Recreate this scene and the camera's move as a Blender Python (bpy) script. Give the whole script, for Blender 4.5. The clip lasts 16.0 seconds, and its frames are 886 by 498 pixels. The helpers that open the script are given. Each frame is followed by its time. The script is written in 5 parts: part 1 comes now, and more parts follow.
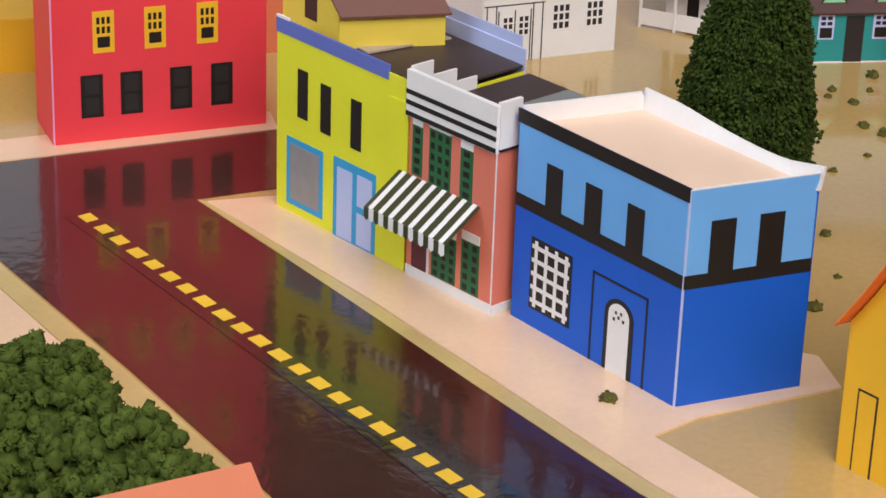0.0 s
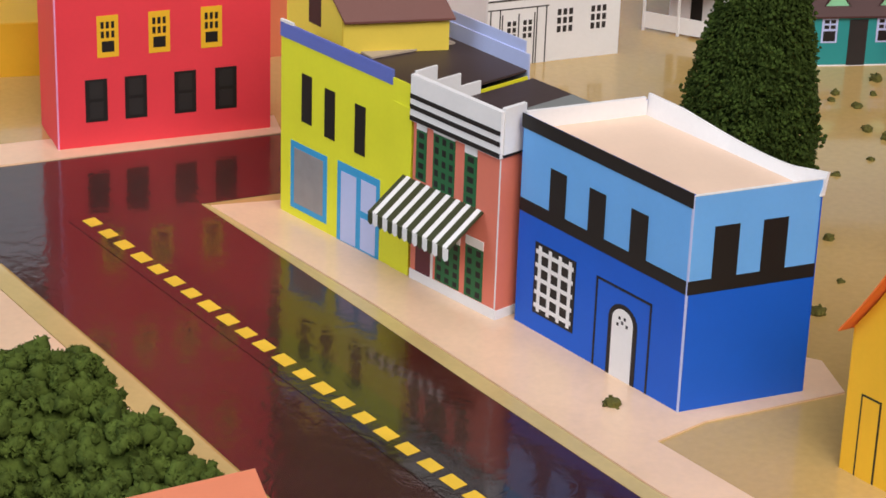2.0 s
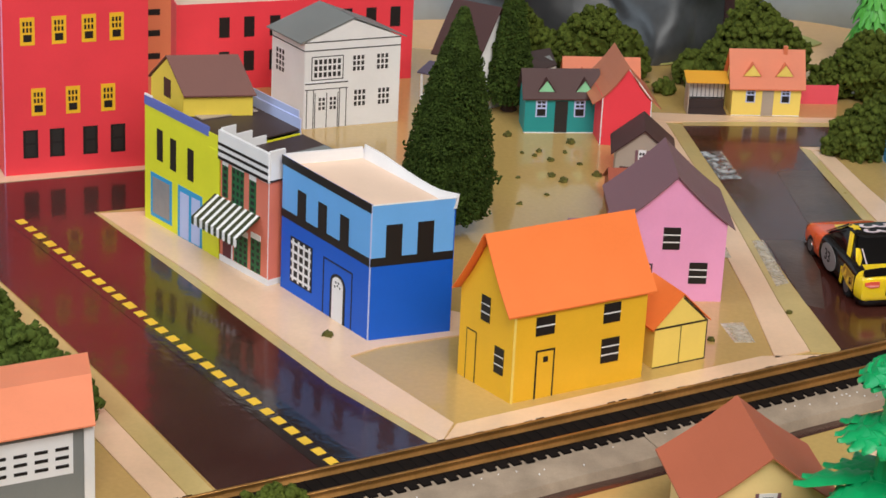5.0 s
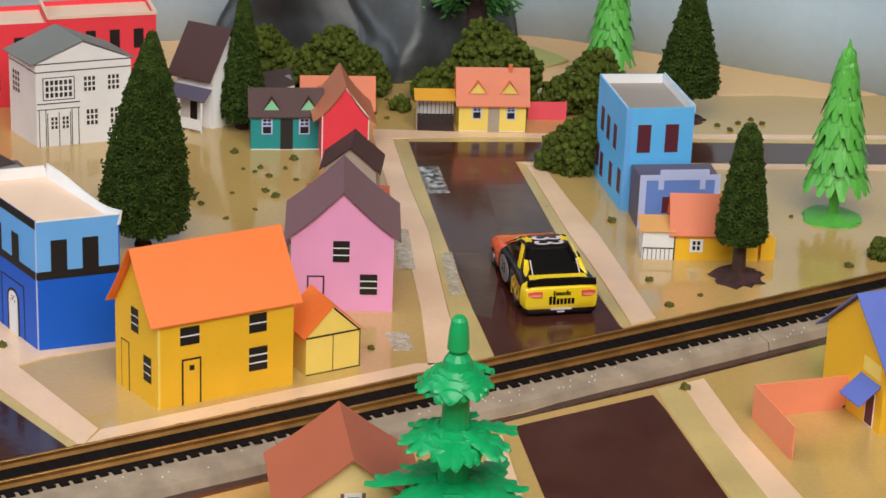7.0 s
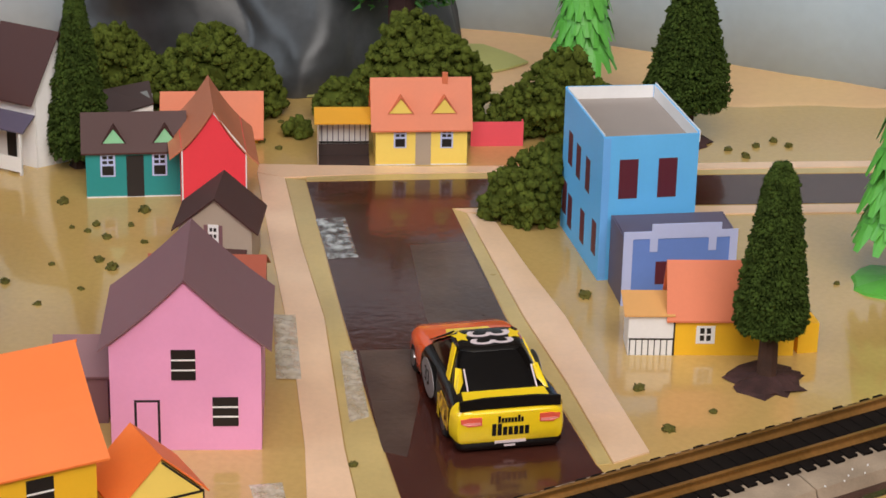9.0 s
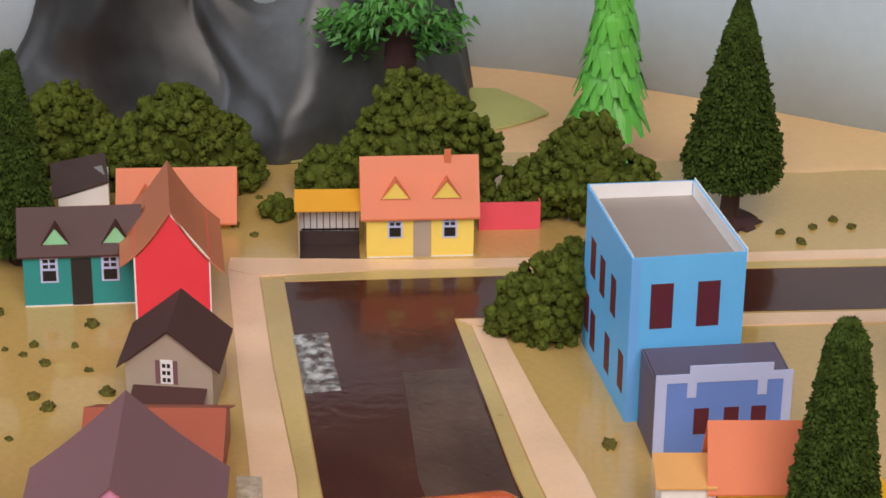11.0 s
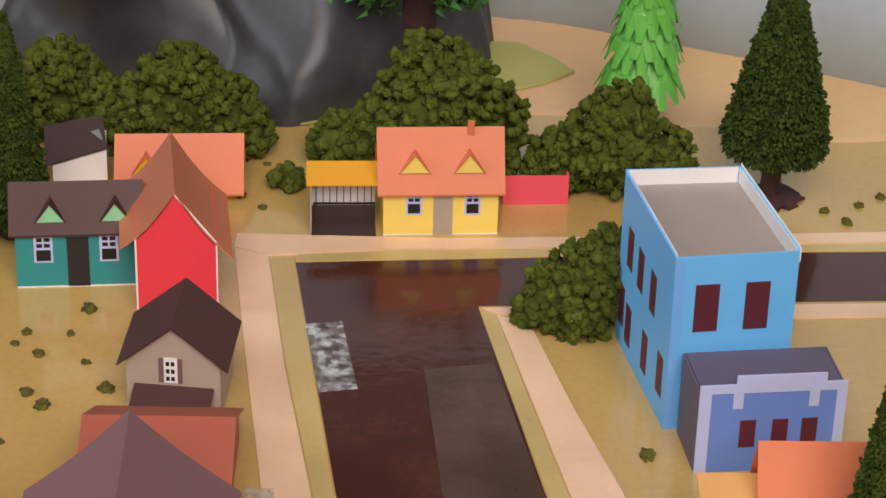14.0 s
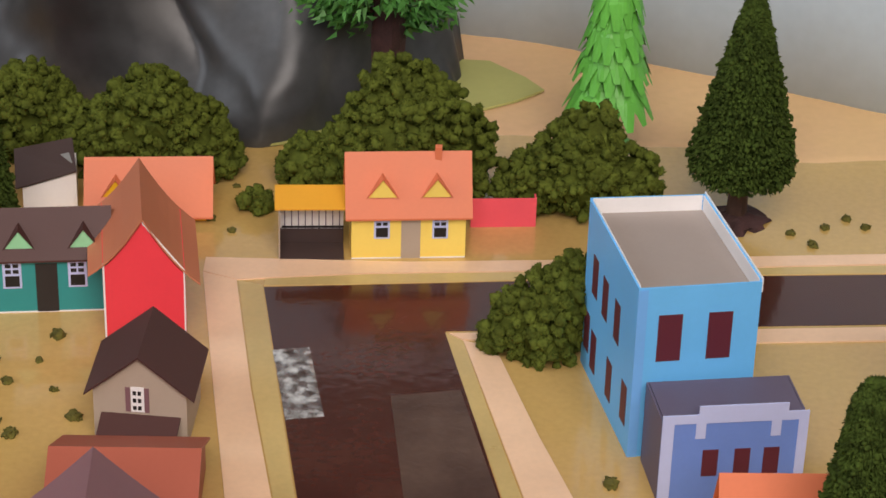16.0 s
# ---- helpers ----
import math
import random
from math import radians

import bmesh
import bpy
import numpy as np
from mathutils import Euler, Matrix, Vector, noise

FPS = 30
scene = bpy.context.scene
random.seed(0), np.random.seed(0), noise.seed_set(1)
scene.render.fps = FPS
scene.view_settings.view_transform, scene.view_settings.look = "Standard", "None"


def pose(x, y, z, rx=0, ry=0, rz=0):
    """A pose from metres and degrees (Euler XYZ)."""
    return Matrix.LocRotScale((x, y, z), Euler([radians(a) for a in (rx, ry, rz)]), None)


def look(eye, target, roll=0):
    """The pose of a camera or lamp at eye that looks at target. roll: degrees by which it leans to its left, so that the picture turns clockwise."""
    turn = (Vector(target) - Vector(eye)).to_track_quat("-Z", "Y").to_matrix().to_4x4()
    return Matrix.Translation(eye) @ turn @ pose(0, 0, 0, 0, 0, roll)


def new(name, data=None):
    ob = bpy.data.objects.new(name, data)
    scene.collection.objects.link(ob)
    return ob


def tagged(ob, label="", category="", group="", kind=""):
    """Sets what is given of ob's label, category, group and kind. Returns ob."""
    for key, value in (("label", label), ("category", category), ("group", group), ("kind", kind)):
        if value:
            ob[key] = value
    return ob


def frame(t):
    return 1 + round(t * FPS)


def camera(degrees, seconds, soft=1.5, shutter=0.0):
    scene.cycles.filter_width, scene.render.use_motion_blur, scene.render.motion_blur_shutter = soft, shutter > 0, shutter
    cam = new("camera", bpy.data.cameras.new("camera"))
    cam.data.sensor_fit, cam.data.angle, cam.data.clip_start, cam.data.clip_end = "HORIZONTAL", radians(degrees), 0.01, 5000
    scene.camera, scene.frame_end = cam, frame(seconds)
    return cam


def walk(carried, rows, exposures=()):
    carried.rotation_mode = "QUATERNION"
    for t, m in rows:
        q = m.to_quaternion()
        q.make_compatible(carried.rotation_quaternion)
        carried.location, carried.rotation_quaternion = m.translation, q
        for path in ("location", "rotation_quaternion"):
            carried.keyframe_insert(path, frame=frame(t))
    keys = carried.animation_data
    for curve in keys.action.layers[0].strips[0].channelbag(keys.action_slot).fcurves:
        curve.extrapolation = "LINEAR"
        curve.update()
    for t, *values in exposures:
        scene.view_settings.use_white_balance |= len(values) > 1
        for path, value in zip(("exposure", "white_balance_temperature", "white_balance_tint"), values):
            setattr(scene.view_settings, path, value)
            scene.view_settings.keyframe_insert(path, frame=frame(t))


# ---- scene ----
cam = camera(20.0, 16.0, soft=1.6)
PATH = [
    (0, (-0.23040, -0.47281, 0.27393), (-0.20280, 0.43661, -0.14104), 2.02),
    (0.5, (-0.22996, -0.47303, 0.27518), (-0.20347, 0.43628, -0.14009), 1.91),
    (1, (-0.23059, -0.47361, 0.27383), (-0.20496, 0.43631, -0.14017), 1.89),
    (1.5, (-0.23075, -0.47338, 0.27423), (-0.20553, 0.43603, -0.14093), 1.93),
    (2, (-0.23061, -0.47300, 0.27602), (-0.20431, 0.43603, -0.13989), 1.97),
    (2.5, (-0.23216, -0.47132, 0.27723), (-0.20299, 0.43816, -0.13750), 1.96),
    (3, (-0.22781, -0.47137, 0.28690), (-0.19794, 0.43744, -0.12925), 2.05),
    (3.2, (-0.22869, -0.47865, 0.28848), (-0.19642, 0.43063, -0.12644), 2.23),
    (5.3, (-0.11384, -0.86439, 0.41593), (-0.11150, 0.05788, 0.02940), 2.74),
    (5.5, (-0.09490, -0.88752, 0.42104), (-0.09620, 0.03540, 0.03606), 2.67),
    (6, (-0.04632, -0.91561, 0.43184), (-0.05456, 0.00757, 0.04757), 2.42),
    (6.5, (-0.00811, -0.90277, 0.43693), (-0.01650, 0.01959, 0.05070), 2.22),
    (7, (-0.00000, -0.85600, 0.42800), (-0.00188, 0.06585, 0.04045), 2.22),
    (7.5, (0.00856, -0.77473, 0.40215), (0.00605, 0.14663, 0.01345), 1.87),
    (8, (0.01656, -0.70063, 0.38084), (0.01232, 0.21942, -0.01092), 1.61),
    (8.5, (0.01894, -0.62526, 0.35821), (0.01758, 0.29364, -0.03628), 1.51),
    (9, (0.02679, -0.53436, 0.33481), (0.02824, 0.38314, -0.06292), 1.28),
    (9.5, (0.02568, -0.50454, 0.33285), (0.02808, 0.41275, -0.06535), 1.03),
    (10, (0.03369, -0.47857, 0.33843), (0.02586, 0.43568, -0.06664), 0.53),
    (10.2, (0.03870, -0.45847, 0.34492), (0.02706, 0.45201, -0.06847), 0.40),
    (12.3, (0.03366, -0.31332, 0.34763), (0.01677, 0.56478, -0.13054), 0.95),
    (12.5, (0.03167, -0.31105, 0.34777), (0.02053, 0.56425, -0.13568), 1.12),
    (13, (0.02816, -0.31580, 0.34133), (0.02248, 0.55729, -0.14619), 1.61),
    (13.5, (0.02577, -0.32083, 0.34493), (0.01874, 0.55162, -0.14372), 1.58),
    (14, (0.02568, -0.32367, 0.34968), (0.01850, 0.55050, -0.13588), 1.61),
    (14.5, (0.02637, -0.32419, 0.34915), (0.02024, 0.55159, -0.13353), 1.73),
    (15, (0.02484, -0.32461, 0.34820), (0.02042, 0.55181, -0.13333), 1.94),
    (15.5, (0.02148, -0.32897, 0.35273), (0.01965, 0.54856, -0.12678), 2.11),
    (16, (0.03090, -0.32086, 0.36275), (0.02909, 0.54953, -0.12962), 1.74),
]
walk(cam, [(t, look(eye, target, roll)) for t, eye, target, roll in PATH],
     [(0, 0, 6200, 13), (3, 0, 6200, 13), (5.5, 0, 6150, 8), (7, 0, 6200, 8), (8.5, 0, 6400, 11), (10, 0, 6420, 14), (12.5, 0, 6750, 17), (16, 0, 6750, 17)])

# ---- light: a room with a ceiling lamp and daylight from a window ----
CM = 0.01
world = bpy.data.worlds.new("world")
scene.world = world
world.use_nodes = True
world.node_tree.nodes["Background"].inputs[0].default_value = (1.0, 0.93, 0.84, 1)
world.node_tree.nodes["Background"].inputs[1].default_value = 0.45


def area_lamp(name, eye, target, sx, sy, watts, colour):
    data = bpy.data.lights.new(name, "AREA")
    data.shape, data.size, data.size_y, data.energy, data.color = "RECTANGLE", sx, sy, watts, colour
    lamp = new(name, data)
    lamp.matrix_world = look(eye, target)
    return lamp


area_lamp("ceiling_light_glow", (0.2, -1.1, 1.35), (-0.05, 0.2, 0), 1.4, 1.1, 35.5, (1.0, 0.945, 0.875))
area_lamp("window_daylight", (-1.6, -0.3, 0.95), (0, 0.2, 0), 1.0, 1.1, 14, (0.80, 0.91, 1.0))
scene.view_settings.exposure = 0.0


# ---- materials ----
def lin(r, g, b):
    return tuple((c / 255 / 12.92) if c <= 10 else ((c / 255 + 0.055) / 1.055) ** 2.4 for c in (r, g, b))


def mat(name, rgb, rough=0.55, vary=0.08, scale=60.0, fine=900.0, bump=0.15, gloss=0.4, second=None, metal=0.0, coat=0.0, wave=0.0, ripple=170.0, varnish=0.08):
    """A surface with mottling at two scales and a fine relief; rgb as 0 to 255."""
    m = bpy.data.materials.new(name)
    m.use_nodes = True
    nt = m.node_tree
    n, l = nt.nodes, nt.links
    bsdf = n["Principled BSDF"]
    tc = n.new("ShaderNodeTexCoord")
    big, small = n.new("ShaderNodeTexNoise"), n.new("ShaderNodeTexNoise")
    big.inputs["Scale"].default_value, small.inputs["Scale"].default_value = scale, fine
    big.inputs["Detail"].default_value = 4
    l.new(tc.outputs["Object"], big.inputs["Vector"])
    l.new(tc.outputs["Object"], small.inputs["Vector"])
    ramp = n.new("ShaderNodeValToRGB")
    c = lin(*rgb)
    s = lin(*second) if second else c
    ramp.color_ramp.elements[0].position, ramp.color_ramp.elements[1].position = 0.35, 0.65
    ramp.color_ramp.elements[0].color = (*[v * (1 - vary) for v in c], 1)
    ramp.color_ramp.elements[1].color = (*[min(1, v * (1 + vary)) for v in s], 1)
    l.new(big.outputs["Fac"], ramp.inputs["Fac"])
    mix = n.new("ShaderNodeMix")
    mix.data_type, mix.blend_type = "RGBA", "MULTIPLY"
    mix.inputs[0].default_value = 1.0
    grain = n.new("ShaderNodeMapRange")
    grain.inputs["To Min"].default_value, grain.inputs["To Max"].default_value = 1 - vary, 1 + vary * 0.6
    l.new(small.outputs["Fac"], grain.inputs["Value"])
    l.new(ramp.outputs["Color"], mix.inputs[6])
    l.new(grain.outputs["Result"], mix.inputs[7])
    l.new(mix.outputs[2], bsdf.inputs["Base Color"])
    rr = n.new("ShaderNodeMapRange")
    rr.inputs["To Min"].default_value, rr.inputs["To Max"].default_value = rough * 0.8, min(1, rough * 1.2)
    l.new(big.outputs["Fac"], rr.inputs["Value"])
    l.new(rr.outputs["Result"], bsdf.inputs["Roughness"])
    bsdf.inputs["Specular IOR Level"].default_value = gloss
    bsdf.inputs["Metallic"].default_value = metal
    bsdf.inputs["Coat Weight"].default_value = coat
    bsdf.inputs["Coat Roughness"].default_value = varnish
    if bump:
        b = n.new("ShaderNodeBump")
        b.inputs["Strength"].default_value, b.inputs["Distance"].default_value = bump, 0.0003
        l.new(small.outputs["Fac"], b.inputs["Height"])
        l.new(b.outputs["Normal"], bsdf.inputs["Normal"])
        if wave:
            w = n.new("ShaderNodeTexNoise")
            w.inputs["Scale"].default_value, w.inputs["Detail"].default_value, w.inputs["Distortion"].default_value = ripple, 5, 0.9
            l.new(tc.outputs["Object"], w.inputs["Vector"])
            b2 = n.new("ShaderNodeBump")
            b2.inputs["Strength"].default_value, b2.inputs["Distance"].default_value = wave, 0.0004
            l.new(w.outputs["Fac"], b2.inputs["Height"])
            l.new(b2.outputs["Normal"], b.inputs["Normal"])
            l.new(b2.outputs["Normal"], bsdf.inputs["Coat Normal"])
    return m


def paper(name, *rgb, **k):
    return mat(name, rgb, **{"rough": 0.5, "vary": 0.035, "scale": 45, "bump": 0.06, **k})


M = {}
M["sand"] = mat("painted sand board", (214, 176, 110), 0.22, 0.13, 12, 500, 0.08, 0.5, second=(186, 156, 92), coat=0.85, wave=0.05, varnish=0.06)
M["cream"] = mat("cream painted pavement", (236, 200, 166), 0.3, 0.08, 24, 600, 0.08, 0.5, coat=0.4, wave=0.05)
M["olive"] = mat("olive painted verge", (200, 176, 116), 0.3, 0.1, 30, 600, 0.08, 0.5, coat=0.4, wave=0.05)
M["road"] = mat("glossy maroon road paint", (68, 29, 25), 0.22, 0.3, 30, 400, 0.08, 0.35, second=(58, 32, 27), coat=0.95, wave=0.2, ripple=210, varnish=0.015)
M["road_brown"] = mat("glossy brown road paint", (80, 36, 29), 0.25, 0.3, 30, 400, 0.08, 0.3, second=(70, 39, 31), coat=0.6, wave=0.2, ripple=230, varnish=0.02)
M["patch"] = mat("grey road patch", (82, 62, 55), 0.3, 0.2, 40, 500, 0.08, 0.3, second=(90, 72, 63), coat=0.4, wave=0.3, ripple=260, varnish=0.03)
M["dash"] = mat("yellow lane paint", (240, 196, 60), 0.4, 0.06, 80, 900, 0.1)
M["bed"] = mat("grey foam roadbed", (160, 142, 122), 0.8, 0.16, 90, 1500, 0.5)
M["tie"] = mat("black plastic sleeper", (24, 19, 17), 0.85, 0.15, 90, 900, 0.15, 0.12)
M["rail"] = mat("worn brass rail", (196, 144, 78), 0.32, 0.3, 60, 900, 0.1, 0.5, second=(178, 130, 72), metal=0.7)
M["white"] = paper("white paper", 238, 236, 236)
M["black"] = paper("black print", 30, 26, 26)
M["cyan"] = paper("light blue paper", 104, 190, 250)
M["blue"] = paper("royal blue paper", 16, 94, 210)
M["sky"] = paper("sky blue paper", 112, 178, 244)
M["lime"] = paper("lime yellow paper", 232, 232, 48)
M["salmon"] = paper("salmon paper", 226, 126, 104)
M["red"] = paper("red paper", 240, 66, 78)
M["gold"] = paper("golden yellow paper", 246, 190, 42)
M["orange"] = paper("orange paper", 252, 130, 60)
M["terra"] = paper("terracotta paper", 222, 124, 86)
M["pink"] = paper("pink paper", 236, 162, 204)
M["mauve"] = paper("mauve brown paper", 128, 92, 98)
M["brown"] = paper("dark brown paper", 78, 52, 50, gloss=0.25)
M["teal"] = paper("teal paper", 44, 146, 146)
M["pale"] = paper("pale yellow paper", 250, 220, 110)
M["grey"] = paper("grey paper", 130, 132, 130)
M["roofgrey"] = paper("grey roof paper", 160, 150, 144)
M["peach"] = paper("peach roof paper", 238, 208, 184)
M["stone"] = paper("greige paper", 178, 162, 146)
M["periwinkle"] = paper("periwinkle paper", 110, 142, 214)
M["lilac"] = paper("lilac blue paper", 100, 116, 196)
M["bluetrim"] = paper("cyan trim print", 60, 160, 214)
M["lavender"] = paper("lavender white paper", 190, 200, 240)
M["green"] = paper("green shutter print", 40, 104, 62)
M["mint"] = paper("mint paper", 150, 216, 170)
M["maroon"] = paper("maroon print", 96, 40, 52)
M["winegrey"] = paper("dark slate paper", 96, 88, 108)
M["wall"] = mat("painted grey-blue backdrop", (178, 194, 206), 0.5, 0.08, 7, 200, 0.1)
M["rock"] = mat("shiny grey crumpled foil rock", (50, 48, 47), 0.4, 0.25, 12, 300, 0.12, 0.45, second=(76, 78, 80), metal=0.25)
M["needle"] = mat("dark green foliage flock", (60, 76, 30), 0.9, 0.35, 260, 2400, 0.5, 0.1)
M["bush"] = mat("olive green foam foliage", (84, 94, 36), 0.9, 0.3, 260, 2400, 0.5, 0.1)
M["leaf"] = mat("bright green plastic", (96, 178, 70), 0.4, 0.1, 100, 900, 0.1)
M["leafdark"] = mat("mid green plastic leaves", (74, 134, 58), 0.5, 0.15, 100, 900, 0.1)
M["emerald"] = mat("emerald plastic", (30, 160, 92), 0.35, 0.08, 80, 900, 0.1)
M["skin"] = paper("matt charcoal print", 44, 40, 40)
M["slate"] = paper("brown black roof card", 70, 56, 54)
M["awning_green"] = paper("dark olive stripe", 62, 66, 40)
M["hill"] = mat("tan plaster hill", (222, 180, 140), 0.55, 0.08, 10, 300, 0.2, second=(212, 178, 128))
M["turf"] = mat("pale green paper mat", (172, 172, 104), 0.6, 0.06, 20, 400, 0.15)
M["clear_tape"] = mat("pale clear tape", (214, 200, 174), 0.12, 0.1, 160, 700, 0.4, 0.6, second=(222, 212, 196), coat=0.4, wave=0.5)
M["tape"] = mat("wrinkled clear tape", (108, 100, 94), 0.12, 0.2, 260, 700, 0.5, 0.6, second=(204, 210, 212), coat=0.3, wave=0.6)
for film in ("clear_tape", "tape"):
    nt = M[film].node_tree
    tc, streak, amount = nt.nodes.new("ShaderNodeTexCoord"), nt.nodes.new("ShaderNodeTexNoise"), nt.nodes.new("ShaderNodeMapRange")
    streak.inputs["Scale"].default_value, streak.inputs["Detail"].default_value = 330, 6
    amount.inputs["From Min"].default_value, amount.inputs["From Max"].default_value = 0.42, 0.62
    amount.inputs["To Min"].default_value, amount.inputs["To Max"].default_value = (0.35 if film == "clear_tape" else 0.12), 0.8
    nt.links.new(tc.outputs["Object"], streak.inputs["Vector"])
    nt.links.new(streak.outputs["Fac"], amount.inputs["Value"])
    nt.links.new(amount.outputs["Result"], nt.nodes["Principled BSDF"].inputs["Alpha"])
M["carblack"] = mat("black car paint", (18, 15, 14), 0.24, 0.05, 60, 900, 0.0, 0.35, coat=0.15)
M["caryellow"] = mat("yellow car paint", (250, 214, 30), 0.25, 0.04, 60, 900, 0.0, 0.5, coat=0.5)
M["carorange"] = mat("orange car paint", (240, 96, 40), 0.25, 0.05, 60, 900, 0.0, 0.5, coat=0.5)
M["carblue"] = mat("dark blue car paint", (22, 24, 58), 0.32, 0.06, 60, 900, 0.0, 0.4, coat=0.2)
M["glass"] = mat("tinted car glass", (12, 10, 10), 0.1, 0.02, 60, 900, 0.0, 0.35)
M["rubber"] = mat("black rubber tyre", (26, 25, 25), 0.8, 0.1, 200, 1500, 0.2)
M["chrome"] = mat("silver rim", (170, 170, 172), 0.3, 0.05, 200, 900, 0.0, metal=0.9)
M["lamp_red"] = mat("red tail lamp", (232, 96, 74), 0.15, 0.05, 200, 900, 0.0, 0.6)
M["lamp_pink"] = mat("pale pink lamp lens", (240, 150, 140), 0.15, 0.1, 200, 900, 0.0, 0.6)
M["carhoney"] = mat("honey brown car decal", (190, 120, 30), 0.3, 0.4, 500, 900, 0.0, 0.5, second=(236, 180, 50))
M["mark"] = mat("pale decal", (222, 206, 210), 0.3, 0.05, 200, 900, 0.0)
M["mark_grey"] = mat("grey decal", (150, 146, 146), 0.3, 0.05, 200, 900, 0.0)
M["mulch"] = mat("dark brown mulch disc", (66, 42, 40), 0.9, 0.3, 200, 1500, 0.6)
M["moss"] = mat("olive moss crumb", (92, 88, 34), 0.9, 0.35, 300, 2000, 0.4)
M["deep"] = mat("deep green foam foliage", (78, 92, 38), 0.9, 0.3, 260, 2400, 0.5, 0.1)
M["coral"] = paper("coral paper", 244, 148, 110)
M["tile"] = paper("brick brown paper", 184, 102, 74)
M["taupe"] = mat("taupe wall paint", (86, 72, 62), 0.7, 0.05, 6, 200, 0.1)
M["tan"] = paper("tan paper", 224, 168, 104)
M["hotpink"] = paper("hot pink paper", 246, 92, 108)
M["roofbrown"] = paper("warm brown paper", 116, 74, 66)
M["rust"] = paper("rust brown paper", 168, 88, 68)
M["barnroof"] = paper("tan brown roof paper", 196, 120, 88)
M["buttery"] = paper("soft yellow paper", 240, 212, 82)
M["ochre"] = paper("ochre yellow paper", 230, 166, 52)
M["straw"] = paper("straw yellow paper", 246, 216, 150)
M["bark"] = mat("brown bark", (74, 50, 40), 0.8, 0.25, 200, 1500, 0.4)


# ---- mesh helpers, all in centimetres ----
def part(name, bm, material, parent, label="", kind=""):
    bmesh.ops.recalc_face_normals(bm, faces=bm.faces)
    for v in bm.verts:
        v.co *= CM
    me = bpy.data.meshes.new(name)
    bm.to_mesh(me)
    bm.free()
    me.materials.append(M[material] if isinstance(material, str) else material)
    ob = new(name, me)
    ob.parent = parent
    return tagged(ob, label, kind=kind)


def thing(name, x, y, label, category, z=0.0, rz=0.0, group="", kind=""):
    ob = new(name)
    ob.empty_display_size = 0.01
    ob.matrix_basis = pose(x * CM, y * CM, z * CM, 0, 0, rz)
    return tagged(ob, label, category, group, kind)


def prism(bm, pts, vec):
    """A closed prism: the polygon pts pushed along vec."""
    a = [bm.verts.new(p) for p in pts]
    b = [bm.verts.new(Vector(p) + Vector(vec)) for p in pts]
    bm.faces.new(a), bm.faces.new(list(reversed(b)))
    for i in range(len(a)):
        j = (i + 1) % len(a)
        bm.faces.new((a[j], a[i], b[i], b[j]))
    return bm


def box(x0, x1, y0, y1, z0, z1, bm=None):
    return prism(bm or bmesh.new(), [(x0, y0, z0), (x1, y0, z0), (x1, y1, z0), (x0, y1, z0)], (0, 0, z1 - z0))


class Face:
    """A wall's face: u runs along it from p to q, v runs up, d out of it."""

    def __init__(self, p, q):
        self.p, q = Vector((p[0], p[1], 0)), Vector((q[0], q[1], 0))
        self.u = (q - self.p).normalized()
        self.len = (q - self.p).length
        self.n = Vector((self.u.y, -self.u.x, 0))

    def at(self, u, v, d=0.0):
        return self.p + self.u * u + Vector((0, 0, v)) + self.n * d

    def poly(self, uv, d0=0.0, d1=0.03, bm=None):
        return prism(bm or bmesh.new(), [self.at(u, v, d0) for u, v in uv], self.n * (d1 - d0))

    def rect(self, u0, u1, v0, v1, d0=0.0, d1=0.03, bm=None):
        return self.poly([(u0, v0), (u1, v0), (u1, v1), (u0, v1)], d0, d1, bm)


def foot(x, y, rz, w, d):
    """Footprint corners of a w by d house whose front-left corner is at x, y."""
    c, s = math.cos(radians(rz)), math.sin(radians(rz))
    return [(x, y), (x + w * c, y + w * s), (x + w * c - d * s, y + w * s + d * c), (x - d * s, y + d * c)]


def local(pts):
    return [(p[0] - pts[0][0], p[1] - pts[0][1]) for p in pts]


CARD = 0.05


def card_walls(ob, pts, h, mats):
    """Four card walls; each may rise to its own height."""
    faces = []
    for i in range(4):
        f = Face(pts[i], pts[(i + 1) % 4])
        hh = h[i] if isinstance(h, (list, tuple)) else h
        inset = 0 if i % 2 == 0 else CARD
        part("wall", f.rect(inset, f.len - inset, 0, hh, -CARD, 0), mats[i % len(mats)], ob)
        faces.append(f)
    return faces


def flat_roof(ob, pts, z, material, inset=CARD):
    c = Vector((sum(p[0] for p in pts) / 4, sum(p[1] for p in pts) / 4, 0))
    ring = []
    for p in pts:
        v = Vector((p[0], p[1], 0)) - c
        ring.append(c + v * (1 - inset / v.length * 1.5) + Vector((0, 0, z)))
    part("roof", prism(bmesh.new(), ring, (0, 0, 0.06)), material, ob)


